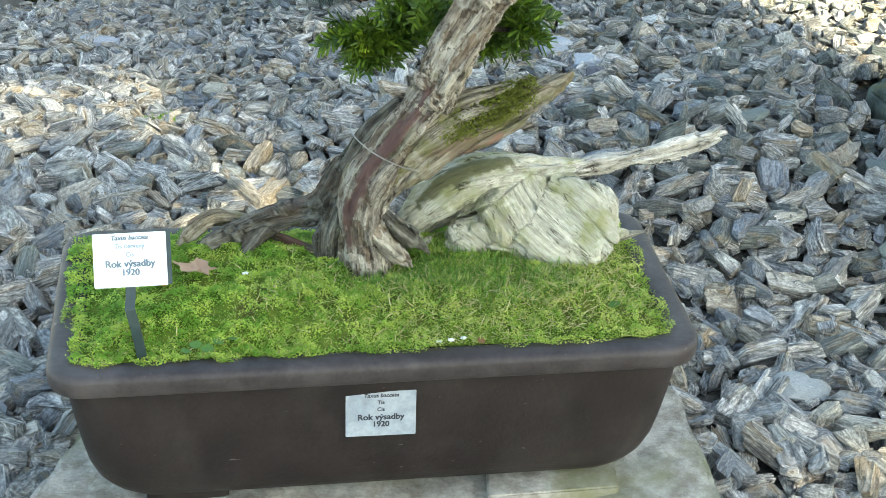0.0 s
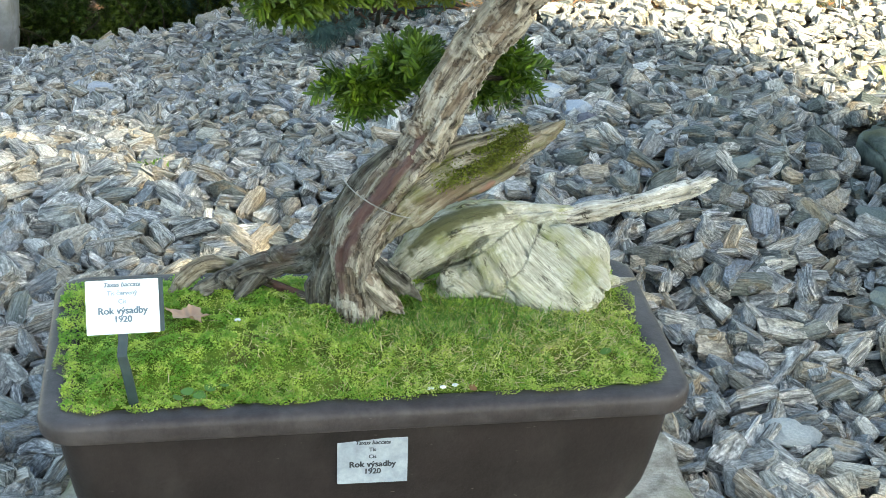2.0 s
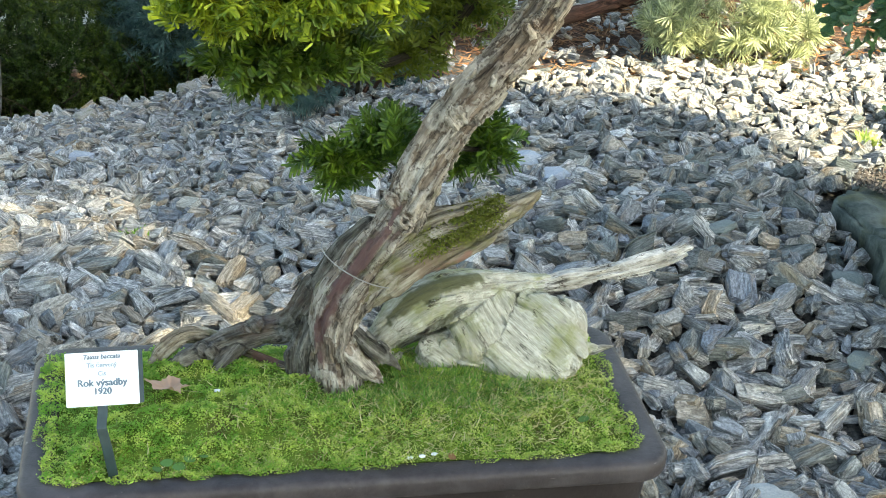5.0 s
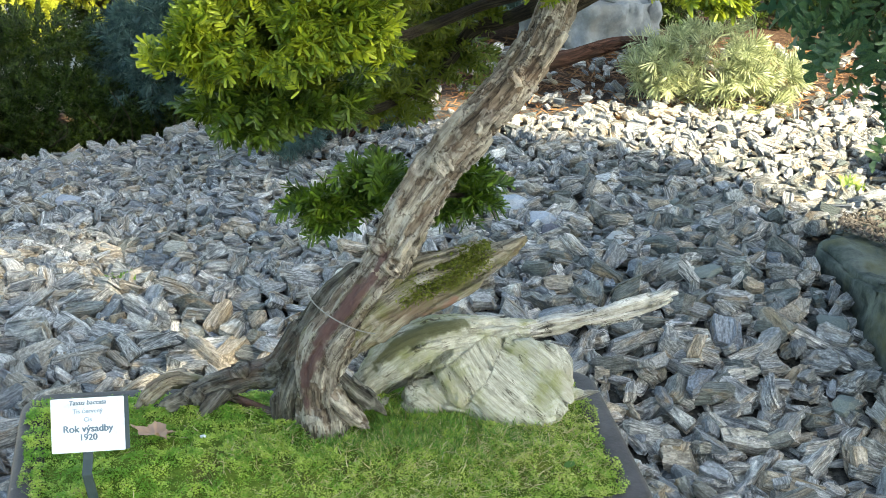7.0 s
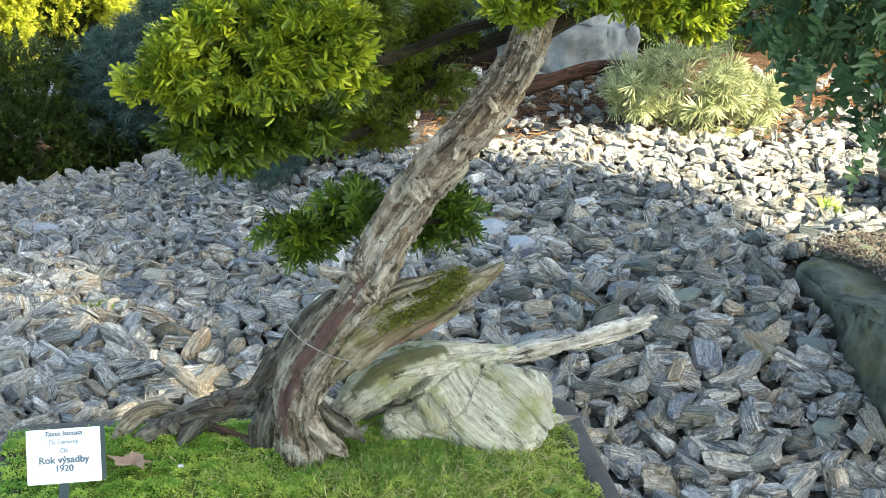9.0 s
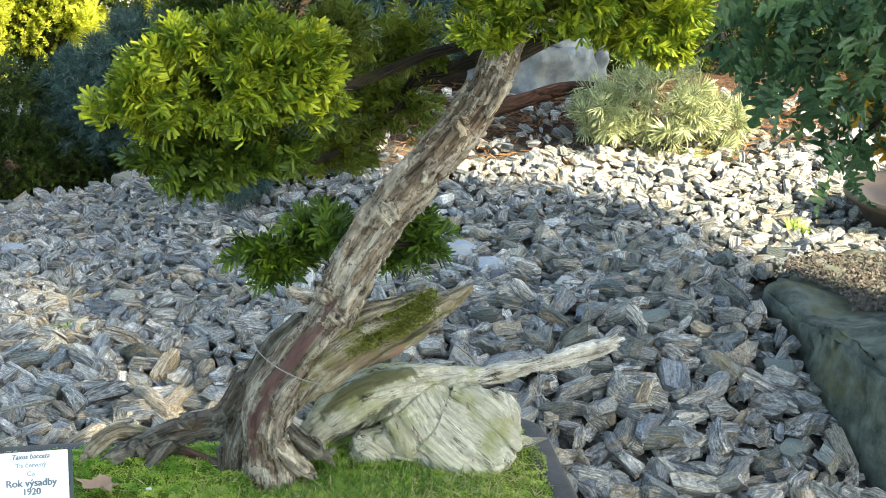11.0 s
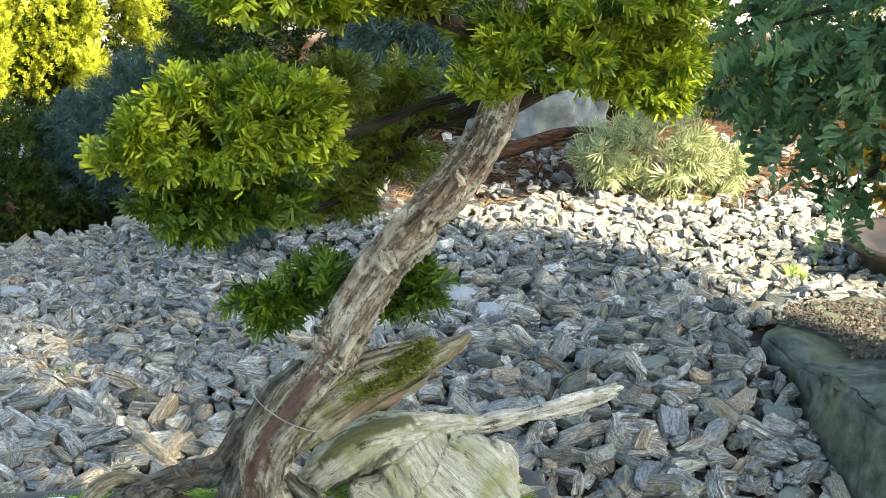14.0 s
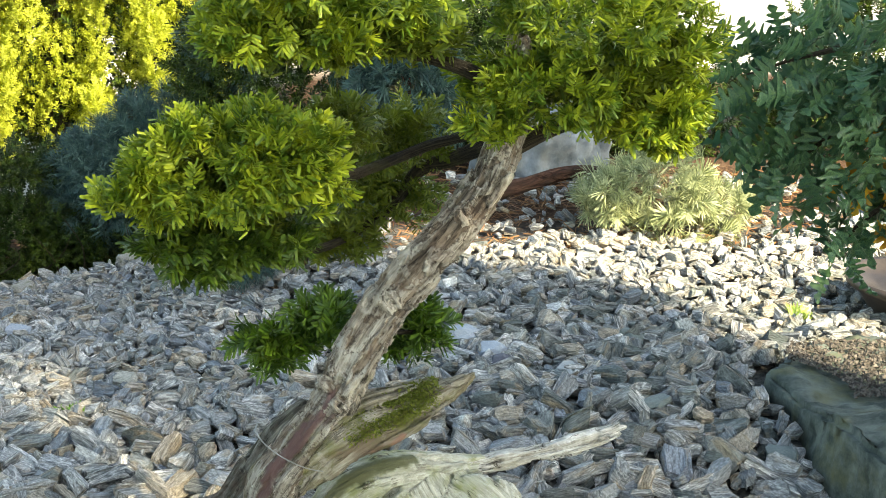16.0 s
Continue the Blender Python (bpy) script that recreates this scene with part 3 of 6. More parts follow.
def carved_material(name, stops, tint, algae, algae_at, pale=None, relief=0.8, peel=(0.12, 0.066, 0.056), split=0.6):
    """Wood seen along its grain: fibres, splits, algae in broad patches, a peeled strip."""
    m, ns, ls, b = material(name, 0.85, 0.2)
    at = ns.new("ShaderNodeAttribute")
    at.attribute_name = "grain"
    pe = ns.new("ShaderNodeAttribute")
    pe.attribute_name = "peel"
    pos = ns.new("ShaderNodeTexCoord").outputs["Object"]
    fibre = noise_tex(ns, ls, mapped(ns, ls, at.outputs["Vector"], (14, 110, 110)), 1.0, 7.0, 0.62, 0.4)
    fine = noise_tex(ns, ls, mapped(ns, ls, at.outputs["Vector"], (45, 420, 420)), 1.0, 3.0, 0.6, 0.2)
    mott = noise_tex(ns, ls, pos, 60.0, 6.0, 0.72)
    c = ramp(ns, ls, fibre, stops)
    c = mix(ns, ls, 0.55, c, ramp(ns, ls, fine, [(0.34, (0.62, 0.60, 0.57)), (0.6, (1.15, 1.15, 1.15))]), "MULTIPLY")
    c = mix(ns, ls, 0.65, c, ramp(ns, ls, mott, [(0.32, (0.62, 0.61, 0.57)), (0.6, (1.14, 1.14, 1.12))]), "MULTIPLY")
    t = noise_tex(ns, ls, pos, 11.0, 4.0, 0.6)
    c = mix(ns, ls, ramp(ns, ls, t, [(0.54, (0, 0, 0)), (0.68, (0.75, 0.75, 0.75))]), c, tint)
    g = noise_tex(ns, ls, pos, 15.0, 6.0, 0.68)
    c = mix(ns, ls, ramp(ns, ls, g, [(algae_at, (0, 0, 0)), (algae_at + 0.17, (0.85, 0.85, 0.85))]), c, algae)
    if pale:
        w = noise_tex(ns, ls, pos, 24.0, 5.0, 0.65)
        c = mix(ns, ls, ramp(ns, ls, w, [(0.55, (0, 0, 0)), (0.68, (0.7, 0.7, 0.7))]), c, pale)
    sp = noise_tex(ns, ls, mapped(ns, ls, at.outputs["Vector"], (5, 42, 42)), 1.0, 6.0, 0.6, 0.5)
    crack = ramp(ns, ls, sp, [(0.480, (1, 1, 1)), (0.494, (0.14, 0.12, 0.10)), (0.500, (0.14, 0.12, 0.10)), (0.514, (1, 1, 1))])
    where = ramp(ns, ls, noise_tex(ns, ls, pos, 33.0, 3.0), [(0.45, (0, 0, 0)), (0.6, (split, split, split))])
    c = mix(ns, ls, where, c, crack, "MULTIPLY")
    sh = ns.new("ShaderNodeAttribute")
    sh.attribute_name = "sheet"
    c = mix(ns, ls, 1.0, c, ramp(ns, ls, sh.outputs["Fac"], [(0.0, (0.62, 0.55, 0.50)), (0.5, (1.0, 1.0, 1.0)), (1.0, (1.22, 1.22, 1.20))]), "MULTIPLY")
    ri = ns.new("ShaderNodeAttribute")
    ri.attribute_name = "rim"
    c = mix(ns, ls, ramp(ns, ls, ri.outputs["Fac"], [(0.35, (0, 0, 0)), (1.0, (0.85, 0.85, 0.85))]), c, (0.045, 0.034, 0.027))
    c = mix(ns, ls, pe.outputs["Fac"], c, mix(ns, ls, fine, peel, tuple(1.7 * q for q in peel)))
    ls.new(c, b.inputs["Base Color"])
    add = ns.new("ShaderNodeMath")
    add.operation = "ADD"
    ls.new(fibre, add.inputs[0])
    ls.new(mott, add.inputs[1])
    add2 = ns.new("ShaderNodeMath")
    add2.operation = "MULTIPLY_ADD"
    ls.new(fine, add2.inputs[0])
    add2.inputs[1].default_value = 0.5
    ls.new(add.outputs[0], add2.inputs[2])
    bump(ns, ls, b, add2.outputs[0], relief, 0.006)
    return m


M_TRUNKBASE = carved_material("yew_base_wood", [(0.34, (0.042, 0.036, 0.031)), (0.42, (0.145, 0.127, 0.110)), (0.53, (0.28, 0.257, 0.228)), (0.68, (0.44, 0.415, 0.375))], (0.17, 0.12, 0.10), (0.13, 0.13, 0.055), 0.54, (0.44, 0.41, 0.36), 0.9, (0.075, 0.043, 0.042), 0.9)
M_LIMBWOOD = carved_material("mossy_limb_wood", [(0.32, (0.055, 0.045, 0.032)), (0.43, (0.18, 0.155, 0.115)), (0.54, (0.31, 0.28, 0.22)), (0.68, (0.46, 0.425, 0.36))], (0.20, 0.14, 0.10), (0.13, 0.135, 0.04), 0.48, (0.48, 0.45, 0.39), 1.0, (0.20, 0.115, 0.085), 0.9)
M_DEAD = carved_material("dead_wood", [(0.28, (0.20, 0.195, 0.15)), (0.42, (0.35, 0.35, 0.295)), (0.57, (0.49, 0.49, 0.425)), (0.74, (0.64, 0.64, 0.58))], (0.36, 0.34, 0.27), (0.21, 0.225, 0.09), 0.46, (0.68, 0.67, 0.60), 0.8, (0.065, 0.068, 0.034), 0.9)

# ---- slab and pot ----
def rounded_rect(hx, hy, r, n=8):
    pts = []
    for cx, cy, a0 in ((hx - r, hy - r, 0), (-hx + r, hy - r, 90), (-hx + r, -hy + r, 180), (hx - r, -hy + r, 270)):
        for i in range(n + 1):
            a = radians(a0 + 90 * i / n)
            pts.append((cx + r * math.cos(a), cy + r * math.sin(a)))
    return pts


def irregular_block(name, outline, z0, z1, mat, seed, bevel=0.012, rough=0.008, cuts=5, smooth=False):
    bm = bmesh.new()
    top = [bm.verts.new((x, y, z1)) for x, y in outline]
    f = bm.faces.new(top)
    ex = bmesh.ops.extrude_face_region(bm, geom=[f])
    for v in [g for g in ex["geom"] if isinstance(g, bmesh.types.BMVert)]:
        v.co.z = z0
    bmesh.ops.bevel(bm, geom=bm.edges[:], offset=bevel, segments=2, affect="EDGES")
    bmesh.ops.triangulate(bm, faces=bm.faces)
    for _ in range(cuts):
        long = [e for e in bm.edges if e.calc_length() > 0.035]
        if not long:
            break
        bmesh.ops.subdivide_edges(bm, edges=long, cuts=1)
        bmesh.ops.triangulate(bm, faces=bm.faces)
    bm.normal_update()
    moved = [(v, v.normal * rough * (noise.noise(v.co * 9 + Vector((seed, 0, 0))) + 0.6 * noise.noise(v.co * 27))) for v in bm.verts]
    for v, d in moved:
        v.co += d
    return bm_mesh(name, bm, mat, smooth)


tagged(new("stone_slab", irregular_block("stone_slab", [(-0.57, -0.22), (0.53, -0.25), (0.515, 0.0), (0.532, 0.28), (0.48, 0.42), (-0.40, 0.44), (-0.448, 0.28), (-0.49, 0.17), (-0.525, 0.07)], -0.08, 0.088, M_SLAB, 3.0)),
       "pale weathered stone slab with greenish stains under the pot", "stone slab")

POT_C = Vector((0.0, 0.21, 0.0))
pot = thing("bonsai_pot", (0.0, 0.21, 0.10), "large dark brown rectangular unglazed bonsai pot on a slab", "plant pot")


def loft(sections, mat, name, close_bottom=True, close_top=False):
    bm = bmesh.new()
    rings = []
    for z, hx, hy, r in sections:
        rings.append([bm.verts.new((POT_C.x + x, POT_C.y + y, z)) for x, y in rounded_rect(hx, hy, r)])
    for a, b in zip(rings, rings[1:]):
        for i in range(len(a)):
            j = (i + 1) % len(a)
            bm.faces.new((a[i], a[j], b[j], b[i]))
    if close_bottom:
        bm.faces.new(rings[0])
    if close_top:
        bm.faces.new(rings[-1])
    return bm


bm = loft([(0.106, 0.340, 0.118, 0.05), (0.107, 0.358, 0.134, 0.06), (0.111, 0.376, 0.148, 0.07), (0.119, 0.392, 0.160, 0.075), (0.131, 0.404, 0.169, 0.075), (0.148, 0.413, 0.176, 0.07), (0.175, 0.420, 0.181, 0.062), (0.21, 0.425, 0.185, 0.055), (0.26, 0.431, 0.189, 0.048), (0.305, 0.436, 0.192, 0.044),
           (0.330, 0.438, 0.193, 0.044)], M_POT, "body")
part("body", bm_mesh("body", bm, M_POT, True), pot)
bm = loft([(0.322, 0.434, 0.190, 0.042), (0.3235, 0.445, 0.198, 0.045), (0.326, 0.4535, 0.2045, 0.048), (0.3285, 0.4575, 0.208, 0.05), (0.333, 0.4595, 0.2098, 0.05), (0.350, 0.4605, 0.2105, 0.05), (0.3555, 0.459, 0.209, 0.05), (0.359, 0.4555, 0.2055, 0.048),
           (0.3605, 0.450, 0.200, 0.045), (0.361, 0.435, 0.188, 0.04), (0.3605, 0.420, 0.175, 0.032), (0.358, 0.4155, 0.1705, 0.03), (0.34, 0.412, 0.168, 0.028), (0.30, 0.408, 0.165, 0.028)], M_POT, "rim", close_bottom=False)
part("rim", bm_mesh("rim", bm, M_POTRIM, True), pot, "thick rounded rim of the pot")
for x0, y0 in ((-0.28, 0.10), (0.28, 0.10), (-0.28, 0.32), (0.28, 0.32)):
    part("foot", irregular_block("foot", [(x0 - 0.06, y0 - 0.03), (x0 + 0.06, y0 - 0.03), (x0 + 0.06, y0 + 0.03), (x0 - 0.06, y0 + 0.03)], 0.082, 0.112, M_POT, x0, 0.005, 0.001, 1), pot)
wedge = irregular_block("tile_wedge", [(0.16, 0.015), (0.36, 0.02), (0.37, 0.10), (0.17, 0.10)], 0.083, 0.104, M_SLAB, 5.0, 0.003, 0.003, 3)
tagged(new("tile_wedge", wedge), "flat grey stone tile wedged under the pot", "stone tile")


def text_mesh(body, size, mat, m, bold=0.0, shear=0.0):
    """Flat lettering with a little thickness, as a mesh in world places."""
    cu = bpy.data.curves.new("lettering", "FONT")
    cu.body, cu.size, cu.align_x, cu.align_y = body, size, "CENTER", "CENTER"
    cu.extrude, cu.shear = 0.0002, shear
    ob = new("lettering", cu)
    bpy.context.view_layer.update()
    me = bpy.data.meshes.new_from_object(ob.evaluated_get(bpy.context.evaluated_depsgraph_get()))
    bpy.data.objects.remove(ob)
    bpy.data.curves.remove(cu)
    if bold:
        bm = bmesh.new()
        for i, (kx, ky) in enumerate(((0, 0), (-1, 0), (1, 0), (0, -0.6), (0, 0.6))):
            bm.from_mesh(me)
            bm.verts.ensure_lookup_table()
            for v in bm.verts[i * len(me.vertices):]:
                v.co += Vector((kx * bold, ky * bold, i * 0.00002))
        bm.to_mesh(me)
        bm.free()
    me.transform(m)
    me.materials.clear()
    me.materials.append(mat)
    return me


def plate_mesh(name, w, h, t, r, m, mat):
    bm = bmesh.new()
    ring = [bm.verts.new((x, y, 0)) for x, y in rounded_rect(w / 2, h / 2, r, 4)]
    f = bm.faces.new(ring)
    ex = bmesh.ops.extrude_face_region(bm, geom=[f])
    for v in [g for g in ex["geom"] if isinstance(g, bmesh.types.BMVert)]:
        v.co.z = -t
    bm.transform(m)
    return bm_mesh(name, bm, mat)


def lettering(parent, m, w, second, dark, pale):
    """The planting notice: species, common names, year of planting."""
    def at(y, size, body, mat, bold=0.0, shear=0.0):
        part("lettering", text_mesh(body, size, mat, m @ Matrix.Translation((0, y, 0.0004)), bold, shear), parent)
    at(0.0300, 0.0088, "Taxus baccata", dark, 0.00028, 0.25)
    at(0.0185, 0.0084, second, pale, 0.0002)
    at(0.0070, 0.0084, "Cis", pale, 0.0002)
    at(-0.0055, 0.0132, "Rok výsadby", dark, 0.00050)
    at(-0.0172, 0.0122, "1920", dark, 0.00048)


# label on the pot's front wall, which leans out a little towards the top
lab_m = pose(-0.002, 0.0158, 0.2665, 86, 0.3, -0.6)
lab = part("label", plate_mesh("label", 0.100, 0.073, 0.0025, 0.001, lab_m, M_FADED), pot, "faded grey planting label fixed to the pot")
lettering(lab, lab_m, 0.1, "Tis", M_INK, M_INK)

# ---- moss carpet ----
def moss_z(x, y):
    x, y = np.asarray(x, float), np.asarray(y, float)
    e = np.minimum(np.minimum(0.415 - np.abs(x), 0.172 - np.abs(y - 0.21)), 0.16)
    z = 0.358 + 0.030 * smoothstep(e, 0.0, 0.11)
    z += 0.008 * np.exp(-(((x - 0.03) / 0.16) ** 2 + ((y - 0.30) / 0.11) ** 2))
    z += 0.010 * np.exp(-(((x + 0.28) / 0.12) ** 2 + ((y - 0.33) / 0.07) ** 2))
    q = np.stack([x.ravel(), y.ravel(), 0 * x.ravel()], 1)
    return z + smoothstep(e, 0.0, 0.05) * (0.005 * vnoise(q * 32, 15) + 0.0035 * vnoise(q * 75, 16)).reshape(x.shape)


def in_tray(x, y, hx=0.412, hy=0.168, r=0.03):
    dx, dy = np.abs(x) - (hx - r), np.abs(y - 0.21) - (hy - r)
    return np.hypot(np.maximum(dx, 0), np.maximum(dy, 0)) < r


mx, my = np.linspace(-0.413, 0.413, 120), np.linspace(0.041, 0.379, 52)
MX, MY = np.meshgrid(mx, my)
idx = np.arange(MX.size).reshape(MX.shape)
mf = np.stack([idx[:-1, :-1], idx[:-1, 1:], idx[1:, 1:], idx[1:, :-1]], -1).reshape(-1, 4)
moss = thing("moss_carpet", (0, 0.21, 0.36), "bright green moss and creeping plants filling the pot", "moss", kind="stuff")
part("moss_bed", mesh_of("moss_bed", np.stack([MX, MY, moss_z(MX, MY)], -1).reshape(-1, 3), mf, M_MOSSBED, True), moss)


def tray_points(n, seed):
    """Places in the tray; the carpet creeps unevenly over the rim, most at the back left."""
    g = np.random.default_rng(seed)
    x, y = g.uniform(-0.45, 0.435, n), g.uniform(0.024, 0.386, n)
    creep = 0.010 * vnoise(np.stack([x * 28, y * 28, 0 * x], 1), 4) + 0.006 * vnoise(np.stack([x * 80, y * 80, 0 * x], 1), 6)
    creep += 0.020 * smoothstep(-x, 0.38, 0.42) * smoothstep(y, 0.09, 0.16)
    dx, dy = np.abs(x) - 0.388, np.abs(y - 0.21) - 0.144
    keep = np.hypot(np.maximum(dx, 0), np.maximum(dy, 0)) < 0.038 + creep
    return x[keep], y[keep], g


def carpet(name, n, seed, mat, size, where, spiky):
    """Small leaves in tufts, with gaps down to the dark bed between them."""
    x, y, g = tray_points(n, seed)
    q = np.stack([x, y, 0 * x], 1)
    tuft = vnoise(q * 62, 31) + 0.5 * vnoise(q * 140, 32)
    keep = (tuft > -0.60 + 0.30 * g.normal(0, 1, len(x))) & (where(x, y) + 0.35 * vnoise(q * 18, 33) + 0.15 * g.normal(0, 1, len(x)) > 0)
    x, y, tuft = x[keep], y[keep], tuft[keep]
    n = len(x)
    z = np.maximum(moss_z(np.clip(x, -0.41, 0.41), np.clip(y, 0.045, 0.375)), 0.3612) + 0.0045 * np.clip(tuft, -0.4, 1.0) + g.uniform(-0.002, 0.004, n)
    d = np.stack([g.normal(0, 1, n), g.normal(-0.2, 1, n), g.uniform(-0.1, spiky, n)], 1)
    leaf_v = [(0, 0, 0), (0.5, 0.40, 0.08), (1.0, 0, -0.05), (0.5, -0.40, 0.08)]
    v, f = scatter(leaf_v, [(0, 1, 2, 3)], np.stack([x, y, z], 1), rot_frames(d, g.normal(0, 0.5, n)), g.uniform(*size, n) * (1 + 0.2 * tuft))
    part("moss_leaves", mesh_of(name, v, f, mat), moss)


carpet("moss_leaves", 150000, 11, M_CREEP, (0.0022, 0.0040), lambda x, y: 0.20 - 1.0 * x + 0.8 * (y - 0.2), 0.8)
carpet("moss_leaves", 110000, 12, M_MOSS, (0.0018, 0.0036), lambda x, y: 0.12 + 0.9 * x - 0.9 * (y - 0.15), 1.4)
carpet("moss_leaves", 26000, 13, M_OLIVE, (0.0026, 0.0050), lambda x, y: -0.12 - 1.2 * (x + 0.30) - 3.0 * (y - 0.10), 1.0)

# grass tufts thicken towards the middle of the tray and the dead wood
blade_v = [(0, -0.04, 0), (0, 0.04, 0), (0.55, 0.03, 0.05), (0.55, -0.03, 0.05), (1, 0.0, -0.10), (1, 0.0, -0.10)]
blade_f = [(0, 1, 2, 3), (3, 2, 4, 5)]


def blades(name, n, seed, mat, centre, spread, length, lean):
    g = np.random.default_rng(seed)
    x, y = g.normal(centre[0], spread[0], n), g.normal(centre[1], spread[1], n)
    k = in_tray(x, y, 0.41, 0.166)
    x, y = x[k], y[k]
    n = len(x)
    d = np.stack([g.normal(0, lean, n), g.normal(-0.1, lean, n), np.ones(n)], 1)
    v, f = scatter(blade_v, blade_f, np.stack([x, y, moss_z(x, y) - 0.001], 1), rot_frames(d, g.uniform(0, 6.3, n)), g.uniform(length[0], length[1], n))
    return mesh_of(name, v, f, mat)


grass = thing("grass", (0.15, 0.2, 0.38), "short green grass growing through the moss", "grass", kind="stuff")
part("grass_blades", blades("grass_blades", 3600, 21, M_GRASS, (0.14, 0.16), (0.15, 0.07), (0.008, 0.022), 1.1), grass)
part("grass_blades", blades("grass_blades", 4200, 22, M_DEEPGRASS, (0.14, 0.19), (0.10, 0.05), (0.009, 0.025), 0.85), grass)
part("grass_blades", blades("grass_blades", 4200, 23, M_DEEPGRASS, (0.0, 0.2), (0.35, 0.12), (0.004, 0.012), 1.1), grass)
part("dry_blades", blades("dry_blades", 4600, 24, M_STRAW, (0.20, 0.15), (0.17, 0.09), (0.008, 0.024), 1.6), grass)

# ---- sign on a post ----
sign = thing("plant_sign", (-0.329, 0.045, 0.365), "white planting sign on a dark green post in the moss", "sign")
up = Vector((0, 0.040, 0.0625)).normalized()
sx = Vector((1, 0, 0.014)).normalized()
sn = sx.cross(up).normalized()
sm = Matrix.Translation((-0.3385, 0.0895, 0.4925)) @ Matrix((sx, sn.cross(sx), sn)).transposed().to_4x4()
plate = part("plate", plate_mesh("plate", 0.098, 0.0735, 0.0015, 0.0015, sm, M_WHITE), sign, "white plate with printed notice")
lettering(plate, sm, 0.098, "Tis červený", M_INKBLUE, M_INKPALE)
part("holder", plate_mesh("holder", 0.104, 0.074, 0.004, 0.002, sm @ Matrix.Translation((0.003, 0.0012, -0.0018)), M_GREENPOST), sign, "dark green backing plate")


def box_path(points, w, t, name, mat):
    """A flat bar along points, w wide and t thick."""
    bm = bmesh.new()
    rings = []
    for p in points:
        p = Vector(p)
        rings.append([bm.verts.new(p + Vector((a * w / 2, b * t / 2, 0))) for a, b in ((-1, -1), (1, -1), (1, 1), (-1, 1))])
    for a, b in zip(rings, rings[1:]):
        for i in range(4):
            bm.faces.new((a[i], a[(i + 1) % 4], b[(i + 1) % 4], b[i]))
    bm.faces.new(rings[0])
    bm.faces.new(rings[-1])
    bmesh.ops.bevel(bm, geom=[e for e in bm.edges], offset=0.0008, segments=1, affect="EDGES")
    return bm_mesh(name, bm, mat)


part("post", box_path([(-0.327, 0.045, 0.345), (-0.331, 0.047, 0.375), (-0.336, 0.050, 0.410), (-0.3415, 0.055, 0.436), (-0.3395, 0.069, 0.452), (-0.3385, 0.094, 0.4915)], 0.0135, 0.006, "post", M_GREENPOST), sign, "dark green plastic post")

# ---- the yew ----
yew = thing("yew_bonsai", (0.02, 0.24, 0.385), "old leaning yew bonsai with pale dead wood, planted in the pot", "bonsai tree")
M_TRUNK = carved_material("yew_trunk_bark", [(0.34, (0.05, 0.041, 0.034)), (0.42, (0.19, 0.165, 0.137)), (0.53, (0.34, 0.305, 0.26)), (0.68, (0.50, 0.465, 0.41))], (0.25, 0.17, 0.135), (0.17, 0.17, 0.085), 0.58, (0.55, 0.52, 0.46), 1.0, (0.24, 0.13, 0.10), 0.9)
carved("trunk", (0.02, 0.150, 0.615), (0.365, 0.262, 1.20), 0.0024, M_TRUNK, yew, "leaning trunk with flaking grey-brown bark", [
    ("limb", [(0.066, 0.2035, 0.632, 0.022), (0.082, 0.202, 0.668, 0.0335), (0.108, 0.200, 0.733, 0.032), (0.148, 0.200, 0.803, 0.0315), (0.196, 0.202, 0.868, 0.030), (0.246, 0.206, 0.925, 0.0285), (0.288, 0.208, 0.985, 0.027), (0.310, 0.208, 1.045, 0.029), (0.318, 0.205, 1.10, 0.027), (0.32, 0.20, 1.19, 0.016)], 1.0, 60),
    ("limb", [(0.070, 0.190, 0.640, 0.015), (0.100, 0.182, 0.705, 0.017), (0.140, 0.180, 0.775, 0.016), (0.185, 0.184, 0.840, 0.010)]),
    ("blob", (0.151, 0.171, 0.829), (0.012, 0.010, 0.014), (0, 0, 0), 2.0),
    ("blob", (0.247, 0.181, 0.953), (0.013, 0.010, 0.013), (0, 0, 0), 2.0),
    ("blob", (0.084, 0.168, 0.679), (0.011, 0.010, 0.011), (0, 0, 0), 2.0),
], [("limb", [(0.152, 0.158, 0.830, 0.004), (0.152, 0.168, 0.830, 0.003)]), ("limb", [(0.084, 0.156, 0.679, 0.005), (0.084, 0.168, 0.679, 0.004)])],
    0.010, 0.0030, 7.0, 70.0, 51, [(0.226, 0.180, 0.838, 0.006), (0.236, 0.183, 0.852, 0.009), (0.242, 0.187, 0.866, 0.005)], 0.0040)
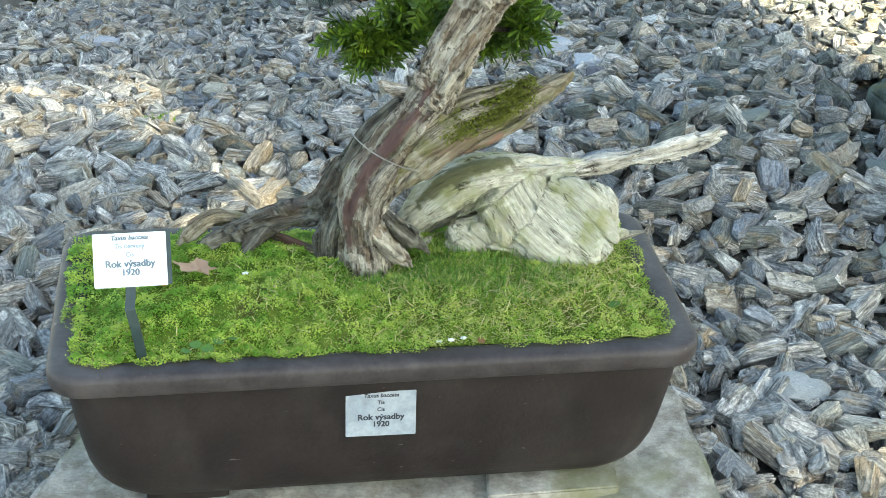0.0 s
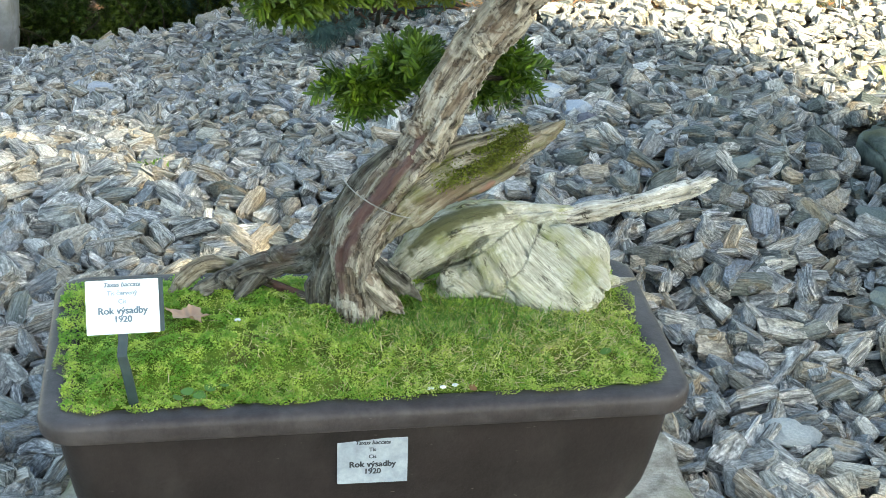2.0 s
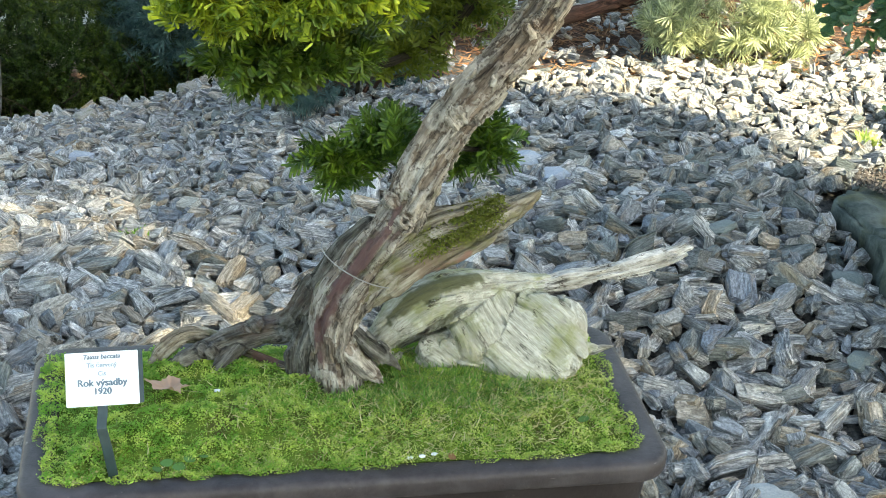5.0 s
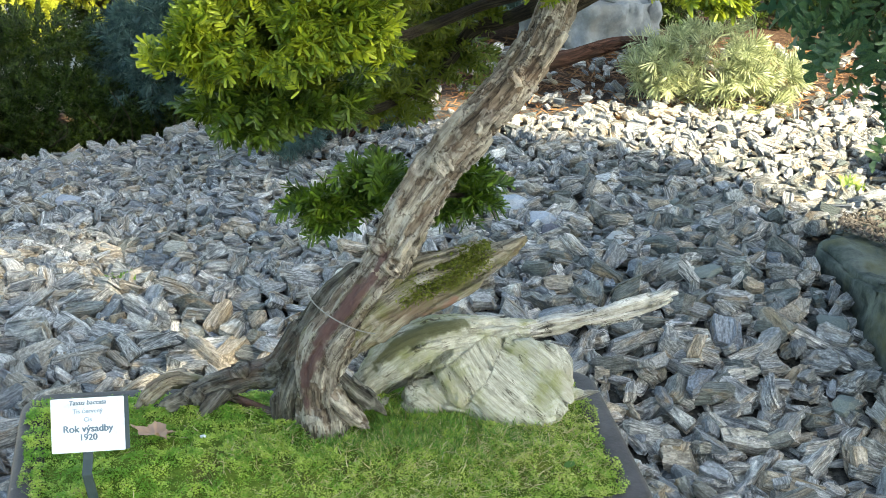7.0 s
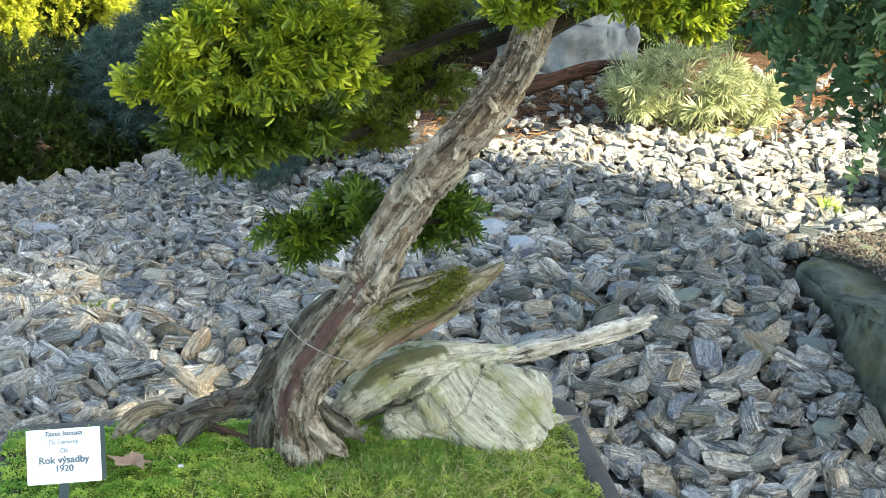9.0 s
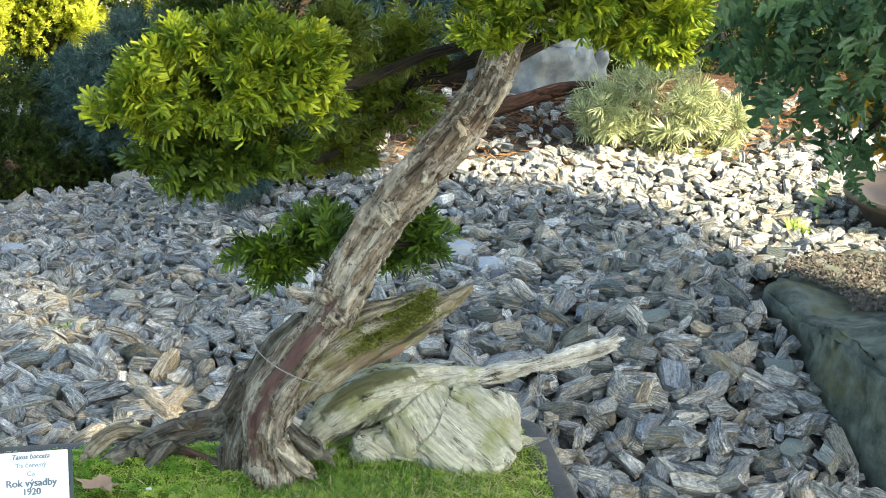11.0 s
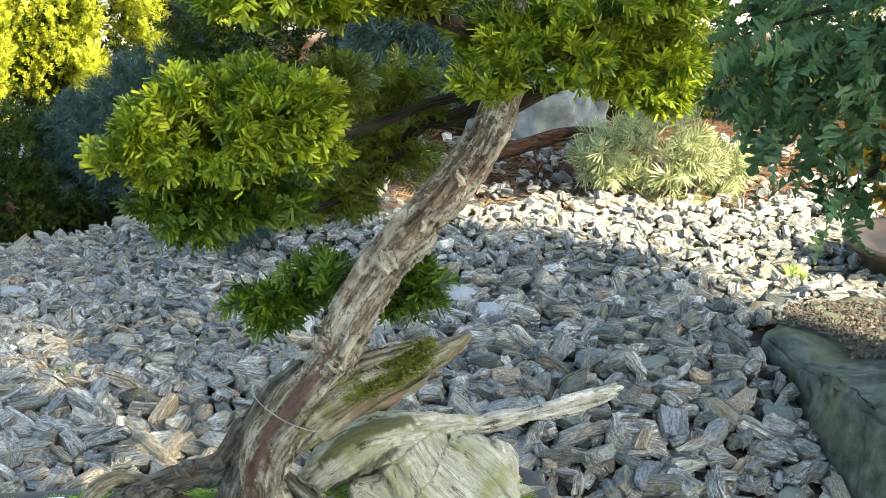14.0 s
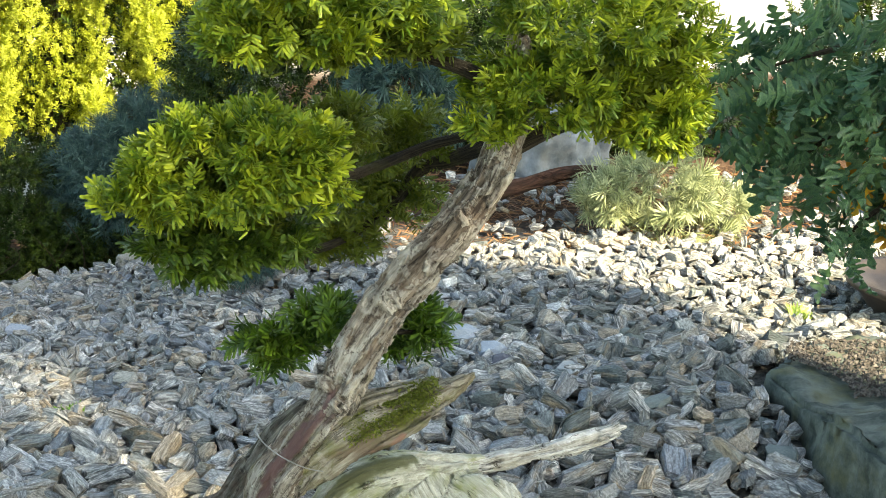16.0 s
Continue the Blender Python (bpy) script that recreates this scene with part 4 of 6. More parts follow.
carved("trunk_base", (-0.10, 0.125, 0.352), (0.150, 0.330, 0.745), 0.0024, M_TRUNKBASE, yew, "flared trunk base with surface roots and a red peeled strip", [
    ("limb", [(0.002, 0.235, 0.358, 0.054), (-0.004, 0.227, 0.400, 0.044), (-0.011, 0.219, 0.452, 0.034), (-0.009, 0.215, 0.505, 0.036), (0.010, 0.211, 0.555, 0.040), (0.044, 0.206, 0.607, 0.041), (0.076, 0.203, 0.656, 0.034), (0.100, 0.2015, 0.700, 0.030)]),
    ("limb", [(0.004, 0.204, 0.470, 0.018), (0.019, 0.200, 0.445, 0.017), (0.038, 0.200, 0.422, 0.014), (0.058, 0.204, 0.402, 0.008)]),
    ("blob", (0.066, 0.180, 0.704), (0.013, 0.012, 0.012), (0, 0, 0), 2.0),
], [("limb", [(-0.026, 0.166, 0.545, 0.003), (-0.037, 0.176, 0.500, 0.006), (-0.042, 0.182, 0.465, 0.007), (-0.040, 0.184, 0.430, 0.006)], 0.5),
    ("limb", [(0.012, 0.168, 0.470, 0.003), (0.020, 0.174, 0.440, 0.004), (0.026, 0.178, 0.410, 0.004)], 0.6),
    ("limb", [(0.024, 0.166, 0.552, 0.003), (0.033, 0.170, 0.520, 0.008), (0.043, 0.175, 0.490, 0.009), (0.060, 0.186, 0.468, 0.007)], 0.4)],
    0.012, 0.0038, 7.0, 60.0, 3, [(0.088, 0.167, 0.690, 0.011), (0.064, 0.164, 0.672, 0.012), (0.039, 0.164, 0.644, 0.012), (0.016, 0.168, 0.609, 0.010), (-0.005, 0.174, 0.578, 0.008), (-0.018, 0.180, 0.540, 0.007), (-0.031, 0.186, 0.508, 0.008), (-0.037, 0.190, 0.480, 0.008), (-0.037, 0.192, 0.440, 0.006)], 0.0014)
M_ROOTWOOD = carved_material("dark_root_wood", [(0.32, (0.018, 0.016, 0.014)), (0.43, (0.055, 0.051, 0.043)), (0.54, (0.12, 0.117, 0.105)), (0.68, (0.26, 0.255, 0.235))], (0.12, 0.080, 0.064), (0.07, 0.075, 0.035), 0.56, (0.24, 0.24, 0.22), 1.0, (0.085, 0.045, 0.04), 0.9)
carved("root", (-0.275, 0.155, 0.362), (0.125, 0.350, 0.672), 0.0026, M_ROOTWOOD, yew, "dark grey-brown root running up the side of the trunk", [
    ("limb", [(0.040, 0.214, 0.645, 0.014), (0.002, 0.228, 0.596, 0.021), (-0.020, 0.242, 0.548, 0.026), (-0.043, 0.264, 0.496, 0.027), (-0.070, 0.295, 0.452, 0.024), (-0.113, 0.312, 0.434, 0.0195), (-0.165, 0.312, 0.418, 0.0165), (-0.208, 0.298, 0.405, 0.0145), (-0.236, 0.287, 0.398, 0.0125), (-0.254, 0.282, 0.392, 0.008)]),
    ("limb", [(-0.045, 0.240, 0.480, 0.018), (-0.055, 0.246, 0.440, 0.020), (-0.058, 0.250, 0.400, 0.020), (-0.060, 0.252, 0.372, 0.018)]),
    ("blob", (-0.120, 0.304, 0.446), (0.016, 0.014, 0.012), (0, 0, 0), 2.0),
    ("blob", (-0.196, 0.292, 0.416), (0.013, 0.012, 0.010), (0, 0, 0), 2.0),
    ("limb", [(-0.150, 0.300, 0.412, 0.010), (-0.172, 0.280, 0.398, 0.008), (-0.186, 0.268, 0.388, 0.005)]),
    ("limb", [(0.012, 0.206, 0.494, 0.008), (0.032, 0.198, 0.474, 0.013), (0.056, 0.203, 0.449, 0.013), (0.080, 0.217, 0.421, 0.0105), (0.093, 0.228, 0.400, 0.005)]),
], [("limb", [(-0.16, 0.290, 0.432, 0.002), (-0.11, 0.288, 0.446, 0.003), (-0.06, 0.270, 0.470, 0.004), (-0.03, 0.230, 0.530, 0.003)], 0.5)], 0.010, 0.0040, 6.0, 66.0, 31)
carved("broken_limb", (0.0, 0.13, 0.47), (0.310, 0.275, 0.725), 0.0024, M_LIMBWOOD, yew, "broken mossy limb with a pale jagged tip", [
    ("limb", [(0.018, 0.214, 0.525, 0.020), (0.050, 0.206, 0.572, 0.036), (0.092, 0.202, 0.609, 0.041), (0.134, 0.200, 0.637, 0.037), (0.177, 0.202, 0.650, 0.032), (0.218, 0.206, 0.666, 0.025), (0.250, 0.209, 0.679, 0.017), (0.276, 0.211, 0.689, 0.009), (0.294, 0.212, 0.696, 0.003)]),
    ("limb", [(0.120, 0.186, 0.592, 0.012), (0.165, 0.184, 0.618, 0.011), (0.215, 0.190, 0.644, 0.008), (0.250, 0.199, 0.668, 0.005)]),
    ("limb", [(0.235, 0.196, 0.680, 0.006), (0.262, 0.200, 0.690, 0.004), (0.283, 0.204, 0.700, 0.0015)]),
], [("limb", [(0.060, 0.160, 0.545, 0.003), (0.100, 0.158, 0.582, 0.004), (0.150, 0.162, 0.613, 0.004), (0.200, 0.172, 0.642, 0.003), (0.240, 0.186, 0.666, 0.002)])],
    0.008, 0.0048, 5.0, 60.0, 9, [(0.088, 0.160, 0.566, 0.004), (0.105, 0.158, 0.578, 0.008), (0.122, 0.157, 0.588, 0.009), (0.154, 0.160, 0.606, 0.006), (0.180, 0.166, 0.622, 0.003)])
carved("root", (-0.315, 0.285, 0.370), (-0.125, 0.352, 0.455), 0.0026, M_LIMBWOOD, yew, "pale brown old root stub", [
    ("limb", [(-0.272, 0.302, 0.388, 0.007), (-0.262, 0.313, 0.406, 0.012), (-0.230, 0.322, 0.424, 0.0125), (-0.192, 0.330, 0.418, 0.0115), (-0.145, 0.335, 0.400, 0.009)]),
    ("limb", [(-0.262, 0.310, 0.404, 0.008), (-0.280, 0.300, 0.392, 0.006), (-0.292, 0.295, 0.384, 0.003)]),
], (), 0.008, 0.0030, 8.0, 60.0, 13)
limb("root", [(-0.150, 0.320, 0.398, 0.006), (-0.115, 0.288, 0.400, 0.007), (-0.08, 0.258, 0.400, 0.006), (-0.05, 0.236, 0.398, 0.006), (-0.022, 0.206, 0.394, 0.002)], M_ROOT, yew, rings=30, around=12, amp=0.25, flutes=5, seed=7)
carved("dead_wood", (0.025, 0.165, 0.362), (0.425, 0.375, 0.570), 0.0025, M_DEAD, yew, "bleached dead trunk wood with a burr and green algae", [
    ("limb", [(0.050, 0.276, 0.412, 0.014), (0.072, 0.272, 0.438, 0.026), (0.100, 0.272, 0.462, 0.037), (0.137, 0.276, 0.485, 0.043), (0.178, 0.283, 0.495, 0.040), (0.226, 0.291, 0.496, 0.029), (0.277, 0.300, 0.498, 0.018), (0.330, 0.318, 0.492, 0.013)]),
    ("limb", [(0.060, 0.262, 0.392, 0.018), (0.085, 0.258, 0.425, 0.022), (0.115, 0.258, 0.452, 0.022)]),
    ("blob", (0.228, 0.285, 0.452), (0.056, 0.046, 0.068), (-30, 8, 0), 2.5),
    ("blob", (0.294, 0.252, 0.424), (0.076, 0.032, 0.066), (-34, -12, 4), 4.0),
    ("blob", (0.352, 0.268, 0.438), (0.032, 0.030, 0.046), (-26, 16, 0), 2.6),
    ("limb", [(0.075, 0.330, 0.395, 0.028), (0.120, 0.334, 0.425, 0.034), (0.185, 0.332, 0.445, 0.034)]),
    ("blob", (0.160, 0.268, 0.405), (0.040, 0.032, 0.030), (-10, -14, 0), 2.3),
    ("limb", [(0.196, 0.252, 0.398, 0.018), (0.245, 0.238, 0.390, 0.019), (0.300, 0.234, 0.390, 0.020), (0.348, 0.244, 0.402, 0.018)]),
    ("limb", [(0.345, 0.258, 0.412, 0.012), (0.380, 0.263, 0.403, 0.009), (0.404, 0.267, 0.399, 0.005)]),
], [("limb", [(0.086, 0.225, 0.414, 0.013), (0.114, 0.225, 0.436, 0.018), (0.148, 0.228, 0.459, 0.013), (0.180, 0.232, 0.486, 0.009), (0.196, 0.236, 0.494, 0.004)], 0.24),
    ("limb", [(0.350, 0.245, 0.506, 0.009), (0.318, 0.238, 0.500, 0.010), (0.280, 0.228, 0.482, 0.007), (0.254, 0.220, 0.462, 0.005), (0.232, 0.214, 0.440, 0.003)], 0.35),
    ("limb", [(0.192, 0.232, 0.490, 0.004), (0.194, 0.228, 0.455, 0.005), (0.196, 0.222, 0.420, 0.005), (0.194, 0.22, 0.39, 0.004)], 0.5),
    ("limb", [(0.346, 0.225, 0.408, 0.002), (0.330, 0.216, 0.398, 0.004), (0.318, 0.212, 0.386, 0.004)], 0.5)],
    0.010, 0.0034, 4.5, 44.0, 21, [(0.075, 0.246, 0.478, 0.006), (0.105, 0.246, 0.508, 0.012), (0.140, 0.250, 0.528, 0.014), (0.175, 0.258, 0.536, 0.012), (0.215, 0.272, 0.528, 0.006)])
M_GREYDEAD = carved_material("bleached_branch_wood", [(0.33, (0.09, 0.085, 0.075)), (0.41, (0.33, 0.32, 0.29)), (0.53, (0.52, 0.51, 0.475)), (0.68, (0.68, 0.67, 0.64))], (0.33, 0.30, 0.24), (0.20, 0.20, 0.11), 0.60, (0.70, 0.69, 0.66), 0.9, (0.2, 0.2, 0.2), 1.0)
carved("dead_branch", (0.20, 0.262, 0.458), (0.615, 0.425, 0.545), 0.0021, M_GREYDEAD, yew, "grey split dead branch with a jagged end", [
    ("limb", [(0.219, 0.294, 0.503, 0.018), (0.274, 0.304, 0.497, 0.0155), (0.321, 0.318, 0.490, 0.0145), (0.369, 0.333, 0.488, 0.0140), (0.423, 0.348, 0.4865, 0.0140), (0.481, 0.364, 0.492, 0.0122), (0.535, 0.378, 0.499, 0.0100), (0.570, 0.386, 0.5045, 0.0068), (0.5885, 0.390, 0.507, 0.0030)]),
    ("limb", [(0.456, 0.354, 0.484, 0.009), (0.506, 0.367, 0.485, 0.0075), (0.550, 0.379, 0.490, 0.005), (0.578, 0.386, 0.497, 0.002)]),
    ("limb", [(0.535, 0.377, 0.503, 0.006), (0.562, 0.383, 0.511, 0.004), (0.574, 0.386, 0.516, 0.0015)]),
], [("limb", [(0.270, 0.288, 0.484, 0.002), (0.315, 0.302, 0.480, 0.004), (0.36, 0.316, 0.478, 0.0035), (0.42, 0.332, 0.478, 0.0025), (0.50, 0.352, 0.485, 0.0015), (0.56, 0.372, 0.494, 0.001)], 0.4)],
    0.006, 0.0034, 7.0, 85.0, 41)
limb("dead_twig", [(0.358, 0.260, 0.411, 0.010), (0.392, 0.265, 0.397, 0.007), (0.416, 0.270, 0.398, 0.005), (0.437, 0.275, 0.397, 0.0012)], M_GREYWOOD, yew, rings=24, around=10, amp=0.3, flutes=4, seed=14)
# moss on the broken limb
gm = np.random.default_rng(19)
nm = 6500
tm = gm.beta(1.8, 2.0, nm)
mp = np.stack([0.090 + 0.145 * tm, 0.2 + 0 * tm, 0.602 + 0.062 * tm], 1)
off = 1.9 * gm.beta(1.5, 1.5, nm) - 0.5
rm = 0.050 - 0.019 * tm
mp[:, 1] = 0.202 - rm * np.sin(off) + gm.normal(0, 0.002, nm)
mp[:, 2] += rm * np.cos(off) + gm.normal(0, 0.002, nm)
v, f = scatter([(0, 0, 0), (0.5, 0.3, 0.08), (1.0, 0, -0.05), (0.5, -0.3, 0.08)], [(0, 1, 2, 3)], mp, rot_frames(np.stack([gm.normal(0.2, 0.7, nm), gm.normal(-0.5, 0.6, nm), gm.normal(0.2, 0.6, nm)], 1), gm.uniform(-1, 1, nm)), gm.uniform(0.0025, 0.0065, nm))
tagged(part("limb_moss", mesh_of("limb_moss", v, f, M_DARKMOSS), yew, "dark olive moss on the broken limb"), kind="stuff")
# training wire round the trunk
wb = []
for i in range(15):
    a = radians(-20 + 200 * i / 14)
    wb.append((0.030 - 0.058 * math.cos(a), 0.222 - 0.062 * math.sin(a) - 0.002, 0.588 + 0.028 * math.cos(a), 0.0010))
limb("wire", wb, M_WIRE, yew, "thin grey wire tied round the trunk", rings=60, around=8, amp=0.0, lumps=0.0)
# branches
limb("branch", [(0.315, 0.205, 1.09, 0.012), (0.275, 0.26, 1.045, 0.008), (0.22, 0.30, 1.015, 0.0075), (0.15, 0.29, 0.990, 0.007), (0.06, 0.22, 0.985, 0.006), (-0.03, 0.17, 1.00, 0.006), (-0.12, 0.14, 1.01, 0.003)], M_DARKTWIG, yew, rings=50, around=16, amp=0.2, flutes=6, seed=21)
limb("branch", [(0.305, 0.215, 1.05, 0.012), (0.262, 0.33, 0.985, 0.010), (0.225, 0.38, 0.955, 0.010), (0.19, 0.38, 0.905, 0.008), (0.13, 0.36, 0.865, 0.006), (0.06, 0.30, 0.86, 0.006), (-0.02, 0.24, 0.88, 0.003)], M_DARKTWIG, yew, rings=50, around=14, amp=0.2, flutes=6, seed=22)
limb("branch", [(0.325, 0.205, 1.045, 0.015), (0.365, 0.20, 1.064, 0.011), (0.42, 0.20, 1.085, 0.009), (0.50, 0.20, 1.11, 0.006), (0.55, 0.20, 1.12, 0.003)], M_DARKTWIG, yew, rings=30, around=14, amp=0.2, flutes=6, seed=23)
limb("branch", [(0.318, 0.20, 1.10, 0.014), (0.25, 0.19, 1.15, 0.010), (0.15, 0.18, 1.18, 0.008), (0.0, 0.18, 1.19, 0.004)], M_DARKTWIG, yew, rings=30, around=14, amp=0.2, flutes=6, seed=24)
limb("branch", [(0.14, 0.215, 0.77, 0.006), (0.11, 0.27, 0.755, 0.004), (0.05, 0.30, 0.74, 0.003), (0.0, 0.31, 0.73, 0.0015)], M_DARKTWIG, yew, rings=20, around=8, amp=0.1, seed=25)
limb("branch", [(0.15, 0.22, 0.765, 0.005), (0.20, 0.27, 0.74, 0.0035), (0.25, 0.29, 0.73, 0.0015)], M_DARKTWIG, yew, rings=20, around=8, amp=0.1, seed=26)


def shoot(n_needles, length, needle, width, ranks, seed, droop=0.0, forward=0.45, blunt=0.8):
    """A leafy shoot along x: folded needles round a twig, as triangles."""
    g = np.random.default_rng(seed)
    v, f = [], []
    for i in range(n_needles):
        s = (i + 0.5) / n_needles
        side = ranks(i, g)
        fwd = forward + 0.75 * s + g.normal(0, 0.1)
        d = Vector((fwd, math.cos(side), math.sin(side))).normalized()
        base = Vector((s * length, 0, -droop * s * s * length))
        w = d.cross(Vector((0, 0, 1)) if abs(d.z) < 0.9 else Vector((0, 1, 0))).normalized() * width / 2
        lift = d.cross(w).normalized() * width * 0.22
        ln = needle * g.uniform(0.75, 1.1) * (1 - 0.25 * abs(2 * s - 0.9))
        sag = Vector((0, 0, -0.10 * ln))
        k = len(v)
        v += [base, base + d * ln * 0.2 + w + lift, base + d * ln * blunt + w + lift + sag * 0.6, base + d * ln + sag, base + d * ln * blunt - w + lift + sag * 0.6, base + d * ln * 0.2 - w + lift]
        f += [(k, k + 1, k + 2, k + 3), (k, k + 3, k + 4, k + 5)]
    return np.array([tuple(q) for q in v]), f


def yew_ranks(i, g):
    return (0 if i % 2 else math.pi) + g.normal(0, 0.75) + (0.55 if i % 3 == 0 else 0) * (1 if i % 2 else -1)


def round_ranks(i, g):
    return i * 2.39996 + g.normal(0, 0.15)


YEW_SHOOTS = [shoot(24, 0.034, 0.0195, 0.0033, yew_ranks, s, 0.0, 0.35, 0.93) for s in range(6)]
SPRUCE_SHOOTS = [shoot(44, 0.040, 0.050, 0.0021, round_ranks, 20 + s) for s in range(4)]
PINE_SHOOTS = [shoot(34, 0.026, 0.050, 0.0027, round_ranks, 30 + s) for s in range(4)]
PLUME_SHOOTS = [shoot(22, 0.055, 0.017, 0.0055, round_ranks, 80 + s) for s in range(4)]
HEDGE_SHOOTS = [shoot(26, 0.07, 0.020, 0.0050, round_ranks, 40 + s) for s in range(4)]


def foliage(name, shoots, blobs, mat, seed, parent, upward=0.25, size=(0.8, 1.2), inner=0.55, label="", density=1.0, gaps=-1.0):
    """Shoots set over uneven clumps: blobs of (centre, radii, count)."""
    g = np.random.default_rng(seed)
    pieces = []
    for c, r, n in blobs:
        n = int(n * density)
        u = g.normal(0, 1, (n, 3))
        u /= np.linalg.norm(u, axis=1)[:, None]
        depth = g.uniform(inner, 1.02, n) ** 0.6
        bumpy = np.array([1 + 0.28 * noise.noise(Vector(q * 2.2 + seed)) for q in u])
        p = np.array(c) + u * np.array(r) * (depth * bumpy)[:, None]
        d = u * np.array([1, 1, 0.75]) + g.normal(0, 0.35, (n, 3)) + np.array([0, 0, upward])
        tuft = np.array([noise.noise(Vector(q * 26 + seed)) for q in p])
        keep = tuft > gaps
        p, d, n = p[keep], d[keep], int(keep.sum())
        p -= 0.03 * d / np.linalg.norm(d, axis=1)[:, None]
        which = g.integers(0, len(shoots), n)
        fr = rot_frames(d, g.normal(0, 0.6, n))
        sc = g.uniform(size[0], size[1], n)
        for k, (bv, bf) in enumerate(shoots):
            s = which == k
            if s.any():
                pieces.append(scatter(bv, bf, p[s], fr[s], sc[s]))
    v, f = join(pieces)
    return part(name, mesh_of(name, v, f, mat), parent, label)


foliage("foliage_pad", YEW_SHOOTS, [((-0.07, 0.13, 1.045), (0.138, 0.12, 0.062), 1050), ((-0.02, 0.12, 1.075), (0.085, 0.11, 0.042), 480), ((0.035, 0.13, 1.065), (0.05, 0.09, 0.040), 280), ((-0.170, 0.13, 1.025), (0.050, 0.07, 0.032), 230), ((-0.215, 0.13, 1.005), (0.030, 0.05, 0.018), 70), ((-0.155, 0.12, 0.985), (0.035, 0.05, 0.022), 80), ((0.065, 0.12, 1.0), (0.03, 0.05, 0.025), 60), ((-0.03, 0.11, 1.105), (0.04, 0.06, 0.020), 80), ((-0.13, 0.11, 1.10), (0.03, 0.05, 0.018), 50)],
        M_YEW, 51, yew, label="yellow-green pad of yew needles", inner=0.72, gaps=0.02, density=0.72)
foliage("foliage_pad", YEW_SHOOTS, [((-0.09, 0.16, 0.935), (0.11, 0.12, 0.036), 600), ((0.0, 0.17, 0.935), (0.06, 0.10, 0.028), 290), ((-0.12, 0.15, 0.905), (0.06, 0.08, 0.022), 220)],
        M_YEWLOWSHADE, 52, yew, 0.0, label="lower pad of yew needles, greener and darkened for shade", inner=0.6, gaps=0.02, density=0.72)
foliage("foliage_pad", YEW_SHOOTS, [((0.04, 0.18, 1.222), (0.145, 0.12, 0.048), 880), ((0.17, 0.20, 1.235), (0.06, 0.10, 0.040), 150), ((-0.05, 0.18, 1.200), (0.06, 0.10, 0.026), 230), ((0.10, 0.17, 1.285), (0.20, 0.14, 0.06), 640)],
        M_YEW, 53, yew, label="upper pad of yew needles", inner=0.72, gaps=0.02, density=0.72)
foliage("foliage_pad", YEW_SHOOTS, [((0.36, 0.17, 1.14), (0.12, 0.12, 0.050), 760), ((0.49, 0.19, 1.12), (0.10, 0.12, 0.060), 700), ((0.42, 0.18, 1.23), (0.14, 0.13, 0.07), 700), ((0.53, 0.19, 1.20), (0.07, 0.10, 0.06), 330), ((0.27, 0.15, 1.10), (0.05, 0.07, 0.03), 160), ((0.53, 0.2, 1.07), (0.05, 0.08, 0.03), 190)],
        M_YEW, 54, yew, label="pad of yew needles at the head of the trunk", inner=0.72, gaps=0.02, density=0.72)
# core in the dark needle colour, so gaps between shoots look shaded
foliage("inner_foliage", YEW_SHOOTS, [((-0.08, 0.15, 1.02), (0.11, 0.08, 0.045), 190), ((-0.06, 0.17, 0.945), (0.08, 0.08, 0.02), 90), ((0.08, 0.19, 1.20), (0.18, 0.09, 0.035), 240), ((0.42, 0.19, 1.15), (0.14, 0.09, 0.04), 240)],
        M_YEWDARK, 57, yew, label="inner yew foliage, coloured dark for the shade inside the pads", inner=0.1)
foliage("foliage_sprig", YEW_SHOOTS, [((0.01, 0.30, 0.715), (0.075, 0.06, 0.036), 75), ((0.08, 0.30, 0.760), (0.07, 0.06, 0.036), 70), ((0.21, 0.28, 0.735), (0.060, 0.05, 0.050), 65)], M_YEWSPRIG, 55, yew, 0.1, (0.9, 1.25), 0.25, "dark green sprig of yew needles")
foliage("inner_foliage", YEW_SHOOTS, [((0.17, 0.40, 0.92), (0.11, 0.08, 0.08), 240), ((0.20, 0.38, 1.01), (0.09, 0.08, 0.06), 150), ((0.09, 0.36, 0.86), (0.09, 0.07, 0.04), 130), ((0.10, 0.30, 1.05), (0.06, 0.06, 0.05), 90)], M_YEWDARK, 56, yew, 0.0, (0.6, 1.0), 0.0, "thin yew twigs with shade put into their needle colour")

# ---- plinth with soil, bowl, oak ----
plinth_me = irregular_block("stone_plinth", [(1.262, 1.335), (1.272, 1.17), (1.250, 0.96), (1.236, 0.82), (1.255, 0.69), (1.30, 0.56), (2.3, 0.50), (2.3, 1.5), (1.5, 1.52), (1.36, 1.45)], -0.10, 0.150, M_PLINTH, 9.0, 0.014, 0.020, 7, True)
for q in plinth_me.vertices:
    q.co.z += 0.095 * float(smoothstep(1.20 - q.co.y, 0.0, 0.36)) * max(0.0, q.co.z + 0.10) / 0.25
plinth = tagged(new("stone_plinth", plinth_me), "rough green-grey stone plinth with grit on top", "stone plinth")
g = np.random.default_rng(5)
n = 5000
px, py = g.uniform(1.34, 2.1, n), g.uniform(1.16, 1.48, n)
k = px - 1.32 > 0.25 * np.abs(np.sin(py * 9)) * 0.4
px, py = px[k], py[k]
n = len(px)
chip_v = [(1, 0, 0), (-0.3, 0.8, 0), (-0.7, -0.6, 0.1), (0.1, 0.1, 0.6)]
